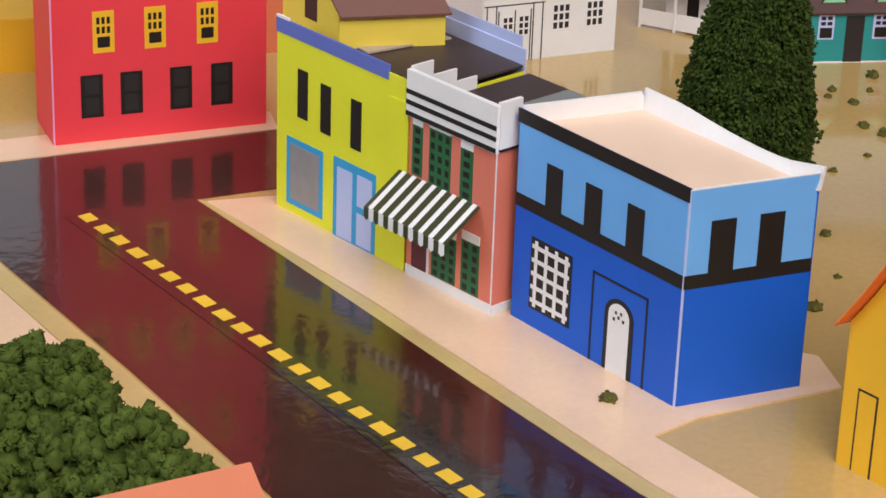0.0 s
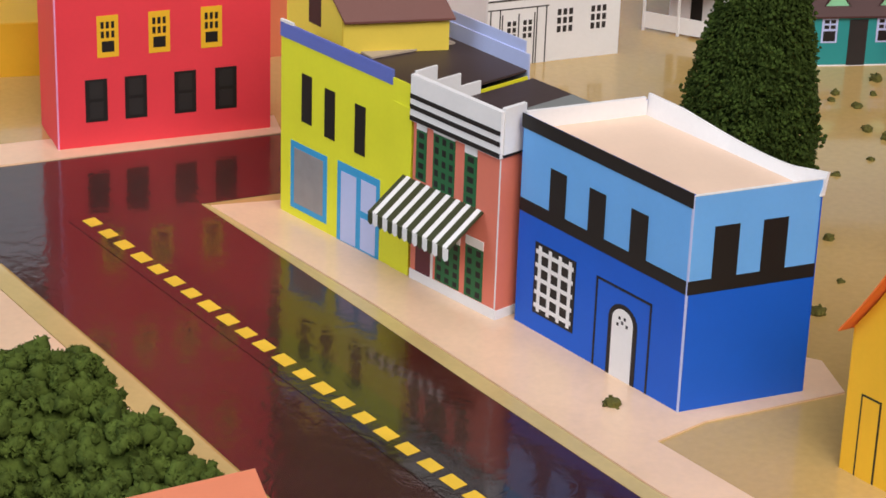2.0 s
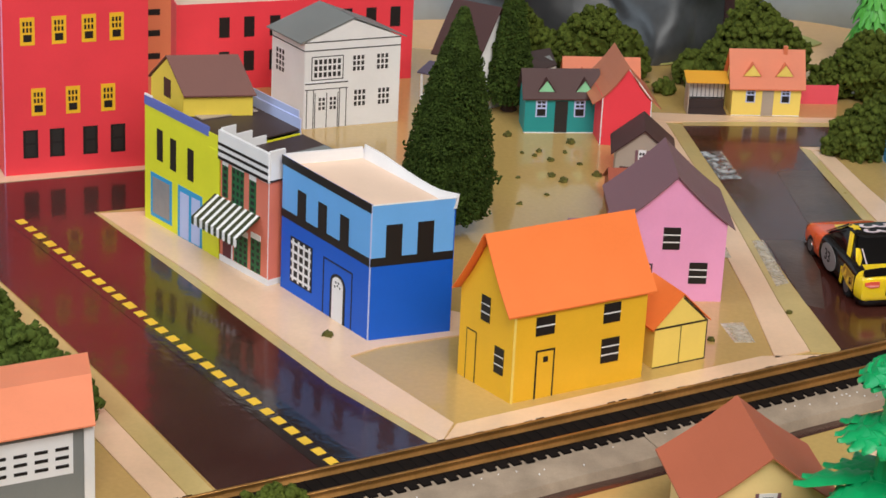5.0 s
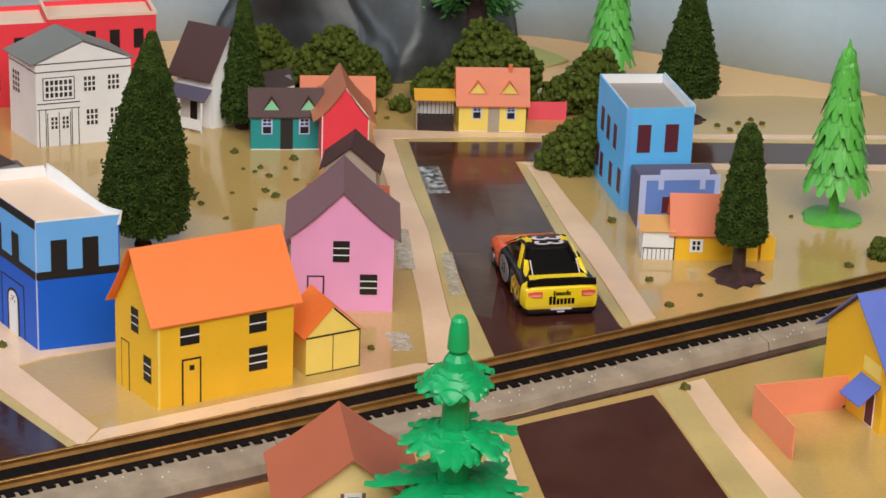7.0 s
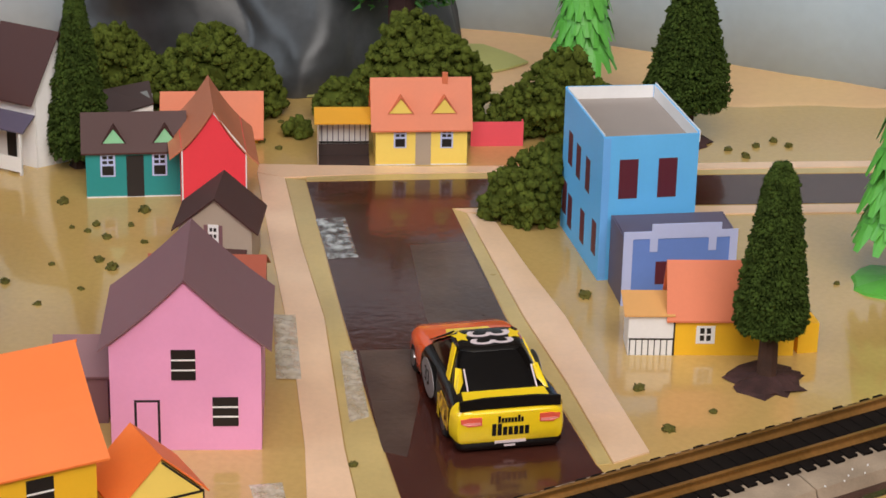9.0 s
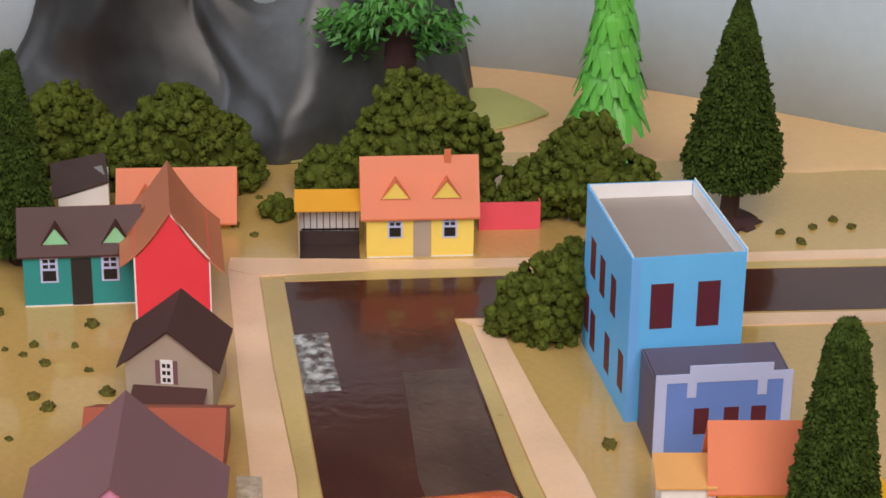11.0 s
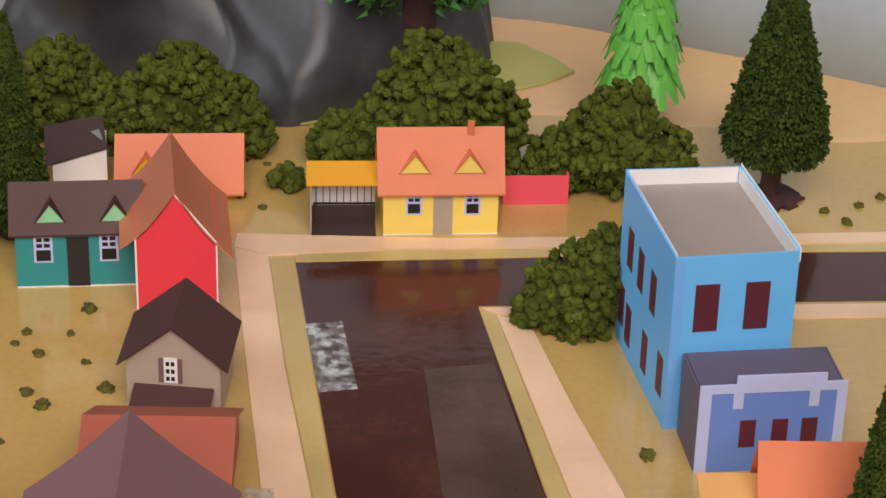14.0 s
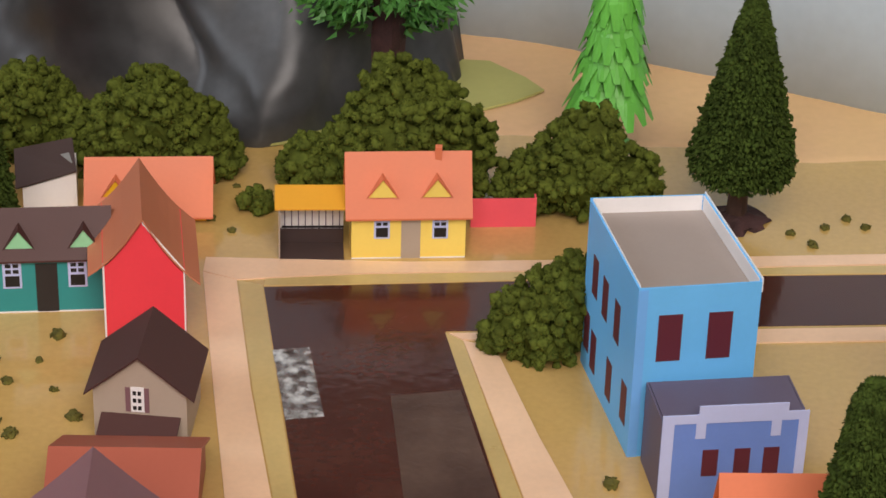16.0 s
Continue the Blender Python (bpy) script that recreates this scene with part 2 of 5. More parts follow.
def gable_house(name, pts, eave, ridge, wall, roof, label, along=True, over=0.15, lip=0.3, front=None, category="house", z=0.0, sag=0.0):
    """A folded card house. along: the ridge runs parallel to the front, else the front is a gable. over: past the eaves, lip: past the gables."""
    ob = thing(name, pts[0][0], pts[0][1], label, category, z)
    p = local(pts)
    faces = []
    for i in range(4):
        f = Face(p[i], p[(i + 1) % 4])
        gable = (i % 2 == 1) if along else (i % 2 == 0)
        inset = 0 if i % 2 == 0 else CARD
        a, b = inset, f.len - inset
        uv = [(a, 0), (b, 0), (b, eave), (a, eave)]
        if gable:
            rise, half = [], f.len / 2
            for k in range(7):
                x = a + (half - a) * k / 6
                rise.append((x, eave + (ridge - eave) * x / half - sag * math.sin(math.pi * (x + over) / (over + half))))
            uv = [(a, 0), (b, 0)] + [(f.len - x, v) for x, v in rise] + list(reversed(rise[:-1]))
        part("wall", f.poly(uv, -CARD, 0), front if front and i == 0 else wall, ob)
        faces.append(f)
    k = 0 if along else 1
    depth = faces[k + 1].len
    for side in (0, 1):
        i = (k + 2 * side) % 4
        away = Vector((p[(i + 2) % 4][0] - p[(i + 1) % 4][0], p[(i + 2) % 4][1] - p[(i + 1) % 4][1], 0)).normalized()
        roof_sheet(ob, faces[i], away, eave, ridge, depth, over, lip, roof, sag)
    return ob, faces


def roof_sheet(ob, g, away, eave, ridge, depth, over, lip, roof, sag=0.0):
    """One slope of a card roof, slightly bowed, from the eave of face g up to the ridge."""
    up, n = CARD + 0.02, 6
    slope = (ridge - eave) / (depth / 2)
    bm = bmesh.new()
    rows = []
    for i in range(n + 1):
        t = i / n
        d = over - t * (over + depth / 2)
        zz = eave - slope * d + up - sag * math.sin(math.pi * t)
        rows.append([bm.verts.new(g.at(u, zz) - away * d) for u in (-lip, g.len / 2, g.len + lip)])
    for r0, r1 in zip(rows, rows[1:]):
        for j in range(2):
            bm.faces.new((r0[j], r0[j + 1], r1[j + 1], r1[j]))
    geo = bmesh.ops.extrude_face_region(bm, geom=bm.faces[:])
    for v in geo["geom"]:
        if isinstance(v, bmesh.types.BMVert):
            v.co.z += 0.06
    return part("roof", bm, roof, ob)


def printed(ob, f, u, v, w, h, material="black", frame=None, bars=(0, 0), bar="white", name="window", t=0.06, d=0.0):
    """A printed window: centre u, sill v; with a frame and bars (upright, level) of other colour."""
    if frame:
        win = part(name, f.rect(u - w / 2 - t, u + w / 2 + t, v - t, v + h + t, d, d + 0.02), frame, ob)
        part("pane", f.rect(u - w / 2, u + w / 2, v, v + h, d + 0.02, d + 0.03), material, win)
    else:
        win = part(name, f.rect(u - w / 2, u + w / 2, v, v + h, d, d + 0.02), material, ob)
    e = d + (0.03 if frame else 0.02)
    s = min(w, h) * 0.07
    for i in range(bars[0]):
        c = u - w / 2 + w * (i + 1) / (bars[0] + 1)
        part("bar", f.rect(c - s / 2, c + s / 2, v, v + h, e, e + 0.01), bar, win)
    for i in range(bars[1]):
        c = v + h * (i + 1) / (bars[1] + 1)
        part("bar", f.rect(u - w / 2, u + w / 2, c - s / 2, c + s / 2, e, e + 0.01), bar, win)
    return win


def strip(name, pts, z, thick, material, label, category="ground", kind="structure"):
    """A flat painted piece of ground with its own edge."""
    ob = part(name, prism(bmesh.new(), [(x, y, z - thick) for x, y in pts], (0, 0, thick)), material, None, label, kind)
    return tagged(ob, category=category)


def shade(ob):
    for f in ob.data.polygons:
        f.use_smooth = True
    ob.data.set_sharp_from_angle(angle=radians(38))
    return ob


# ---- the room round the layout: unseen, added; dark walls dim the road reflections ----
part("wall_south", box(-190, 170, -176, -170, -2, 172), "taupe", None, "unseen taupe room wall, dark to dim road reflections", "structure")
part("wall_west", box(-190, -184, -170, 90, -2, 172), "taupe", None, "unseen taupe room wall, dark to dim road reflections", "structure")
part("wall_east", box(164, 170, -170, 90, -2, 172), "taupe", None, "unseen taupe room wall, dark to dim road reflections", "structure")
part("wall_north", box(-190, 170, 90, 96, -2, 172), "taupe", None, "unseen taupe room wall, dark to dim road reflections", "structure")
part("ceiling", box(-190, 170, -176, 96, 172, 178), "white", None, "unseen plain white ceiling", "structure")
part("floor", box(-190, 170, -176, 96, -8, -2), "taupe", None, "plain table and floor surface under the layout board", "structure")

# curved backdrop that stands round the far edge of the layout
BACK = [(-70, 20), (-52, 34), (-36, 41.5), (-22, 43.5), (-15.5, 43.6), (-6, 46.5), (3.5, 47.0), (10.5, 44.8), (17, 42.0), (23, 39.0), (34, 32), (46, 20)]


def smooth(pts, n=6):
    """A gentle curve through a plan's corner points."""
    out = []
    for i in range(len(pts) - 1):
        p = [Vector(pts[max(0, min(len(pts) - 1, k))]) for k in (i - 1, i, i + 1, i + 2)]
        for j in range(n):
            t = j / n
            out.append(0.5 * (2 * p[1] + (p[2] - p[0]) * t + (2 * p[0] - 5 * p[1] + 4 * p[2] - p[3]) * t * t + (3 * p[1] - p[0] - 3 * p[2] + p[3]) * t ** 3))
    out.append(Vector(pts[-1]))
    return out


bm = bmesh.new()
curve = smooth(BACK)
cols = []
for k, p in enumerate(curve):
    w = 0.2 * math.sin(k * 0.9) + 0.12 * math.sin(k * 2.3)
    cols.append([bm.verts.new((p.x, p.y + w * (zz > 0), zz)) for zz in (-1.5, 4, 9, 14)])
for a, b in zip(cols, cols[1:]):
    for j in range(3):
        bm.faces.new((a[j], b[j], b[j + 1], a[j + 1]))
geo = bmesh.ops.extrude_face_region(bm, geom=bm.faces[:])
for v in geo["geom"]:
    if isinstance(v, bmesh.types.BMVert):
        v.co.y += 0.4
backdrop = part("backdrop", bm, "wall", None, "grey-blue painted backdrop board", "structure")
for f in backdrop.data.polygons:
    f.use_smooth = True

# ---- ground, roads, pavements ----
strip("ground", [(-66, -48), (50, -48), (50, 53), (-66, 53)], 0, 2.0, "sand", "sand-coloured painted layout board")
ROAD, WALK, VERGE = 0.016, 0.05, 0.03
strip("road_main", [(-20.2, -8.6), (-13.2, -4.4), (-17.1, 0.1), (-20.6, 5.1), (-23.4, 9.2), (-27.9, 15.6), (-25.5, 16.6), (-22.4, 18.4), (-19, 22.5), (-20.5, 25), (-26, 20.9), (-33.5, 17.9), (-44, 14.2), (-42, 6), (-36, 13.2), (-32.7, 11.5), (-28.7, 5.4), (-25, -0.5)], ROAD, 0.2, "road", "glossy maroon painted main street", "road")
strip("road_side", [(2.3, 4.0), (7.9, 7.2), (7.2, 8.8), (4.8, 18.5), (3.1, 27.4), (12, 28.2), (30, 29.8), (30, 32.5), (12, 31.0), (-2.1, 29.5), (-0.3, 18.2), (0.9, 11.2)], ROAD, 0.2, "road_brown", "glossy dark maroon painted side street", "road")
strip("road_south", [(2.8, -0.8), (8.2, 2.4), (8.6, 1.2), (10.4, -5.8), (13, -18), (5.5, -18), (3.8, -6.3)], ROAD, 0.2, "road_brown", "glossy dark maroon road beyond the track", "road")
strip("road_main_south", [(-20.8, -14.6), (-11.2, -9.4), (-4, -20), (-13, -26)], ROAD, 0.2, "road_brown", "dark road with yellow dashes before the track", "road")
strip("road_strip", [(-14, -10), (-2.9, -3.0), (3.2, 0.4), (8.3, 4.2), (24, 14.4), (24, 13.2), (16.6, 8.4), (8.3, 3.1), (3.0, -0.1), (-2.9, -3.9), (-13.6, -10.6)], 0.012, 0.2, "road", "narrow maroon painted strip along the roadbed", "road")


def walkway(name, pts, z, material, label):
    return strip(name, pts, z, 0.2, material, label, "pavement")


cream_label, olive_label = "cream painted pavement strip with a low kerb", "olive painted verge between kerb and pavement"
walkway("pavement_1", [(-3.9, 30.2), (-2.9, 29.8), (-2.0, 24), (-0.9, 18.1), (-0.3, 13), (0.1, 9.5), (0.8, 5.0), (-0.6, 4.2), (-1.0, 9.5), (-1.5, 13.7), (-2.1, 18.1), (-3.0, 24)], WALK, "cream", cream_label)
walkway("verge_1", [(-2.85, 29.8), (-2.15, 29.6), (-0.35, 18.2), (0.85, 11.2), (2.1, 4.9), (0.85, 4.9), (0.15, 9.5), (-0.25, 13), (-0.85, 18.1), (-1.95, 24)], VERGE, "olive", olive_label)
walkway("pavement_2", [(3.6, 26.9), (4.5, 26.5), (5.6, 22.3), (6.7, 18.6), (8.0, 12.9), (8.75, 9.6), (7.7, 8.9), (6.6, 13.8), (5.4, 18.5), (4.4, 23.2)], WALK, "cream", cream_label)
walkway("verge_2", [(3.1, 27.3), (3.6, 26.9), (4.35, 23.2), (5.35, 18.5), (6.55, 13.8), (7.65, 8.9), (7.25, 8.8), (6.0, 13.8), (4.85, 18.5), (3.9, 23.2)], VERGE, "olive", olive_label)
walkway("pavement_3", [(-3.9, 31.05), (2, 31.15), (7.2, 31.6), (15.1, 32.4), (30, 33.8), (30, 33.3), (15, 31.8), (7.2, 31.0), (1, 30.45), (-2.9, 29.85), (-3.9, 30.25)], WALK, "cream", cream_label)
walkway("verge_3", [(-2.1, 29.95), (1, 30.4), (7.2, 30.95), (15, 31.75), (30, 33.25), (30, 32.6), (12, 31.05), (-2.1, 29.55)], VERGE, "olive", olive_label)
walkway("pavement_4", [(3.2, 27.25), (12, 28.0), (30, 29.6), (30, 28.9), (12, 27.3), (3.6, 26.95)], WALK, "cream", cream_label)
walkway("pavement_5", [(-27.6, 15.45), (-25.4, 16.0), (-20.5, 10.6), (-12.2, 6.9), (-11.9, 5.3), (-15.4, 3.7), (-16.6, 2.7), (-12.7, -2.4), (-13.1, -3.9), (-16.8, 0.5), (-20.2, 5.4), (-23.0, 9.4)], WALK, "cream", "cream painted pavement before the paper shops")
walkway("verge_5", [(-27.85, 15.6), (-27.6, 15.45), (-23.05, 9.4), (-20.25, 5.4), (-16.85, 0.5), (-13.15, -3.9), (-13.35, -4.2), (-17.15, 0.15), (-20.65, 5.15), (-23.45, 9.25)], VERGE, "olive", olive_label)
walkway("pavement_6", [(-12.6, -2.45), (-5.7, 1.65), (-1.1, 4.3), (2.2, 4.8), (2.3, 4.0), (-5.7, 0.2), (-13.1, -4.0)], WALK, "cream", "cream painted pavement beside the track")
walkway("pavement_7", [(-34, 19.4), (-26.2, 22.2), (-25.9, 20.85), (-33.5, 17.95), (-44, 14.3), (-44, 17.0)], WALK, "cream", "cream painted pavement round the red building")
walkway("verge_8", [(-20.3, -8.7), (-25.1, -0.5), (-28.8, 5.4), (-32.8, 11.5), (-33.3, 11.2), (-29.4, 5.1), (-25.9, -0.9), (-21.2, -8.9)], VERGE, "olive", olive_label)
walkway("pavement_8", [(-21.25, -8.95), (-25.95, -0.9), (-29.45, 5.1), (-33.35, 11.2), (-36, 9.5), (-31, 3.6), (-27.0, -1.4), (-22.4, -9.1)], WALK, "cream", cream_label)
walkway("verge_9", [(8.35, 2.9), (9.6, 3.7), (13.4, -12), (12.2, -14), (10.5, -5.8), (8.7, 1.2)], VERGE, "olive", olive_label)
walkway("pavement_9", [(9.4, 3.4), (10.3, 4.0), (11.4, -0.5), (13.1, -5.6), (15, -13), (13.7, -13), (11.8, -5.6), (10.2, 0.0)], WALK, "cream", cream_label)
walkway("pavement_10", [(1.5, -2.2), (2.3, -1.6), (3.0, -6.2), (4.6, -18), (3.5, -18), (2.1, -6.2)], WALK, "cream", cream_label)

# worn grey patches and wrinkled tape on the side street
for pts, m, lab in (([(1.7, 24.0), (3.55, 24.4), (4.75, 18.5), (5.9, 13.0), (3.6, 13), (2.3, 18.3)], "patch", "grey repaired patch on the side street"),
                    ([(0.3, 15.8), (1.9, 16.0), (2.2, 12.8), (1.9, 9.0), (1.2, 9.3)], "patch", "grey repaired patch on the side street")):
    strip("road_patch", pts, ROAD + 0.012, 0.02, m, lab, "road")


def tape(pts, z, look_of="clear_tape"):
    """A wrinkled sheet of clear tape."""
    bm = bmesh.new()
    n = 10
    a, b, c, d = [Vector((*p, 0)) for p in pts]
    g = [[None] * (n + 1) for _ in range(n + 1)]
    for i in range(n + 1):
        for j in range(n + 1):
            s, t = i / n, j / n
            p = a.lerp(b, s).lerp(d.lerp(c, s), t)
            edge = 0 if i in (0, n) or j in (0, n) else 1
            p.z = z + edge * (0.02 + 0.03 * abs(noise.noise(Vector((p.x * 3, p.y * 2, 5)))))
            g[i][j] = bm.verts.new(p)
    for i in range(n):
        for j in range(n):
            bm.faces.new((g[i][j], g[i + 1][j], g[i + 1][j + 1], g[i][j + 1]))
    geo = bmesh.ops.extrude_face_region(bm, geom=bm.faces[:])
    for v in geo["geom"]:
        if isinstance(v, bmesh.types.BMVert):
            v.co.z -= 0.012
    ob = part("tape_patch", bm, look_of, None, "wrinkled clear tape stuck on the ground")
    return tagged(ob, category="tape", group="tape patches")


tape([(-1.6, 26.1), (-0.6, 26.3), (0.0, 22.9), (-1.0, 22.7)], ROAD + 0.02, "tape")
tape([(-2.5, 18.2), (-1.8, 18.2), (-1.35, 13.7), (-2.1, 13.7)], WALK + 0.01)
tape([(-0.3, 15.7), (0.2, 15.8), (0.75, 11.4), (0.2, 11.0)], VERGE + 0.01)
tape([(-2.4, 7.2), (-1.5, 7.4), (-1.2, 5.6), (-2.0, 5.5)], 0.012)

# the dashes stand on a strip of darker card
M["lane"] = mat("dark lane card", (42, 25, 22), 0.2, 0.25, 30, 400, 0.08, 0.4, second=(34, 28, 25), coat=0.95, wave=0.2, ripple=210, varnish=0.015)
strip("lane_strip", [(-31.3, 14.2), (-30.1, 14.9), (-15.9, -5.4), (-17.2, -6.2)], ROAD + 0.012, 0.02, "lane", "narrow dark card strip down the main street", "road")
# lane dashes
main = tagged(new("lane_marking"), "row of yellow dashes down the main street", "road marking", kind="structure")
rnd = random.Random(4)
a0, a1 = Vector((-30.65, 14.15, 0)), Vector((-16.75, -5.8, 0))
way = (a1 - a0).normalized()
side = Vector((-way.y, way.x, 0))
for k in range(29):
    p = a0 + way * (k * 0.862 + rnd.uniform(-0.04, 0.04))
    h = 0.27 + rnd.uniform(-0.03, 0.03)
    w = 0.19
    q = [p - way * h - side * w, p + way * h - side * w * 0.95, p + way * (h - 0.03) + side * w, p - way * (h + 0.02) + side * w]
    part("dash", prism(bmesh.new(), [(v.x, v.y, ROAD + 0.012) for v in q], (0, 0, 0.012)), "dash", main)
south = tagged(new("lane_marking"), "yellow dashes on the road before the track", "road marking", kind="structure")
for k in range(6):
    p = Vector((-14.4, -9.6, 0)) + Vector((0.6, -0.8, 0)) * (k * 0.86)
    q = [p + Vector((0.6, -0.8, 0)) * s * 0.27 + Vector((0.8, 0.6, 0)) * t * 0.19 for s, t in ((-1, -1), (1, -1), (1, 1), (-1, 1))]
    part("dash", prism(bmesh.new(), [(v.x, v.y, ROAD + 0.002) for v in q], (0, 0, 0.012)), "dash", south)

# ---- railway ----
TD, TN = Vector((0.8594, 0.5113, 0)), Vector((-0.5113, 0.8594, 0))
T0 = Vector((0, 1.65, 0))


def track_at(s, n, z):
    return T0 + TD * s + TN * (n + 0.0004 * s * s) + Vector((0, 0, z))


def along_track(profile, s0, s1, bm=None, wob=0.0, n=1):
    """A bar of the given (across, up) profile laid along the track."""
    bm = bm or bmesh.new()
    rings = []
    for i in range(n + 1):
        s = s0 + (s1 - s0) * i / n
        rings.append([bm.verts.new(track_at(s, (a + 0.024 * s * (wob > 0) if a < -2 else a) + wob * noise.noise(Vector((s * 0.3, a, 0))), z)) for a, z in profile])
    k = len(profile)
    for r, q in zip(rings, rings[1:]):
        for i in range(k):
            bm.faces.new((r[i], r[(i + 1) % k], q[(i + 1) % k], q[i]))
    bm.faces.new(rings[0]), bm.faces.new(list(reversed(rings[-1])))
    return bm


railway = tagged(new("railway_track"), "model railway track with brass rails and black sleepers on grey foam", "railway", kind="structure")
for s0, s1 in ((-60, -22), (-21.95, -7.9), (-7.85, 14), (14.05, 60)):
    part("roadbed", along_track([(-2.65, 0.0), (-2.5, 0.34), (-1.45, 0.42), (1.3, 0.42), (1.5, 0.0)], s0, s1, wob=0.1, n=14), "bed", railway, "grey sparkling foam roadbed")
for side in (-0.7, 0.7):
    bm = along_track([(side - 0.15, 0.49), (side - 0.15, 0.505), (side - 0.05, 0.57), (side - 0.035, 0.60), (side - 0.035, 0.69), (side - 0.06, 0.71), (side - 0.06, 0.75), (side - 0.04, 0.77), (side + 0.04, 0.77), (side + 0.06, 0.75), (side + 0.06, 0.71), (side + 0.035, 0.69), (side + 0.035, 0.60), (side + 0.05, 0.57), (side + 0.15, 0.505), (side + 0.15, 0.49)], -60, 60, n=30)
    part("rail", bm, "rail", railway)
rnd = random.Random(9)
for k in range(170):
    s = -42 + k * 0.5
    bm = bmesh.new()
    dx = rnd.uniform(-0.05, 0.05)
    prism(bm, [(v.x, v.y, v.z) for v in (track_at(s - 0.16, -1.36 + dx, 0.41), track_at(s + 0.16, -1.36 + dx, 0.41), track_at(s + 0.16, 1.22 + dx, 0.41), track_at(s - 0.16, 1.22 + dx, 0.41))], (0, 0, 0.085))
    part("sleeper", bm, "tie", railway)
part("ballast_strip", along_track([(-1.1, 0.42), (-1.05, 0.465), (1.2, 0.465), (1.25, 0.42)], -58, 58, n=30), "tie", railway, "dark strip between the sleepers")

# glints of light on the foam, modelled as tiny white blocks
bm = bmesh.new()
rnd = random.Random(77)
for _ in range(110):
    p = track_at(rnd.uniform(-30, 34), rnd.uniform(-2.3, -1.5), 0.385)
    prism(bm, [p + Vector((-0.02, -0.02, 0)), p + Vector((0.02, -0.02, 0)), p + Vector((0.02, 0.02, 0)), p + Vector((-0.02, 0.02, 0))], (0, 0, 0.04))
flecks = part("glint_flecks", bm, "white", None, "tiny white flecks standing in for glints on the grey foam roadbed", "stuff")
tagged(flecks, category="flecks")

# ---- two-tone blue shop ----
b = [(-19.6, 8.8), (-16.0, 4.1), (-12.9, 5.3), (-16.5, 10.0)]
ob = thing("blue_shop", *b[0], "two-tone blue paper shop with black band and white parapet", "building")
p = local(b)
F = card_walls(ob, p, [5.55, 5.5, 5.06, 5.55], ["blue"])
flat_roof(ob, p, 5.1, "peach")
for i in (0, 1):
    f = F[i]
    part("upper_panel", f.rect(0.02, f.len - 0.03, 3.3, 5.52, 0, 0.008), "sky", ob)
    part("band", f.rect(0.0, f.len - 0.03, 3.06, 3.4, 0.008, 0.016), "black", ob)
    part("corner_fold", f.rect(f.len - 0.035, f.len, 0, 5.5, 0, 0.01) if i == 0 else f.rect(0, 0.03, 0, 5.5, 0, 0.01), "lavender", ob)
f = F[0]
part("parapet_band", f.rect(-0.03, f.len + 0.01, 5.22, 5.58, 0.008, 0.03), "black", ob)
for u in (1.38, 2.78, 4.24):
    part("window", f.rect(u - 0.29, u + 0.29, 3.35, 4.52, 0.016, 0.024), "black", ob)
for u in (0.91, 2.16):
    part("window", F[1].rect(u - 0.32, u + 0.32, 3.35, 4.7, 0.016, 0.024), "black", ob)
win = part("grille_window", f.rect(0.66, 2.16, 0.55, 2.45, 0, 0.015), "black", ob)
for k in range(4):
    u = 0.86 + k * 0.37
    part("bar", f.rect(u - 0.055, u + 0.055, 0.62, 2.38, 0.015, 0.025), "white", win)
for k in range(5):
    v = 0.78 + k * 0.36
    part("bar", f.rect(0.72, 2.1, v - 0.055, v + 0.055, 0.025, 0.033), "white", win)
for u0, u1, v0, v1 in ((2.9, 2.96, 0, 2.4), (4.78, 4.84, 0, 2.4), (2.9, 4.84, 2.34, 2.4)):
    part("door_line", f.rect(u0, u1, v0, v1, 0, 0.012), "black", ob)


def arch(f, u, w, v0, v1, d0, d1):
    """A door leaf with a round head."""
    pts = [(u - w / 2, v0), (u + w / 2, v0)]
    r = w / 2
    for k in range(11):
        a = math.pi * k / 10
        pts.append((u + r * math.cos(a), v1 - r + r * math.sin(a) * 0.9))
    return f.poly(pts, d0, d1)


door = part("door", arch(f, 3.9, 1.0, 0.02, 2.05, 0, 0.014), "black", ob)
part("door_leaf", arch(f, 3.9, 0.72, 0.02, 1.92, 0.014, 0.024), "white", door)
for du, v in ((-0.16, 1.42), (-0.1, 1.6), (0.08, 1.62), (0.16, 1.45), (0.0, 1.5)):
    part("door_dot", f.rect(3.9 + du - 0.035, 3.9 + du + 0.035, v, v + 0.08, 0.024, 0.03), "black", door)
for i in (0, 1, 3):
    g = F[i]
    part("parapet_lining", g.rect(0.06, g.len - 0.06, 5.1, (5.5, 5.5, 5.06, 5.55)[i], -CARD - 0.02, -CARD), "white", ob)
g = F[2]
bm = bmesh.new()
cols = []
for k in range(17):
    t = k / 16
    u = -0.04 + (g.len + 0.04) * t
    top = 5.5 + 0.2 * t - 0.16 * math.sin(math.pi * min(1, t * 1.25)) + 0.16 * max(0, 0.2 - t) / 0.2
    lean = 0.05 + 0.08 * max(0, 0.3 - t) / 0.3 + 0.08 * math.sin(math.pi * t)
    cols.append([bm.verts.new(q) for q in (g.at(u, 5.1, -0.1), g.at(u, top, lean - 0.06), g.at(u, top, lean), g.at(u, 5.1, 0.02))])
for a, b in zip(cols, cols[1:]):
    for m in range(4):
        bm.faces.new((a[m], a[(m + 1) % 4], b[(m + 1) % 4], b[m]))
bm.faces.new(cols[0]), bm.faces.new(list(reversed(cols[-1])))
part("parapet_back", bm, "white", ob, "curled white paper parapet")
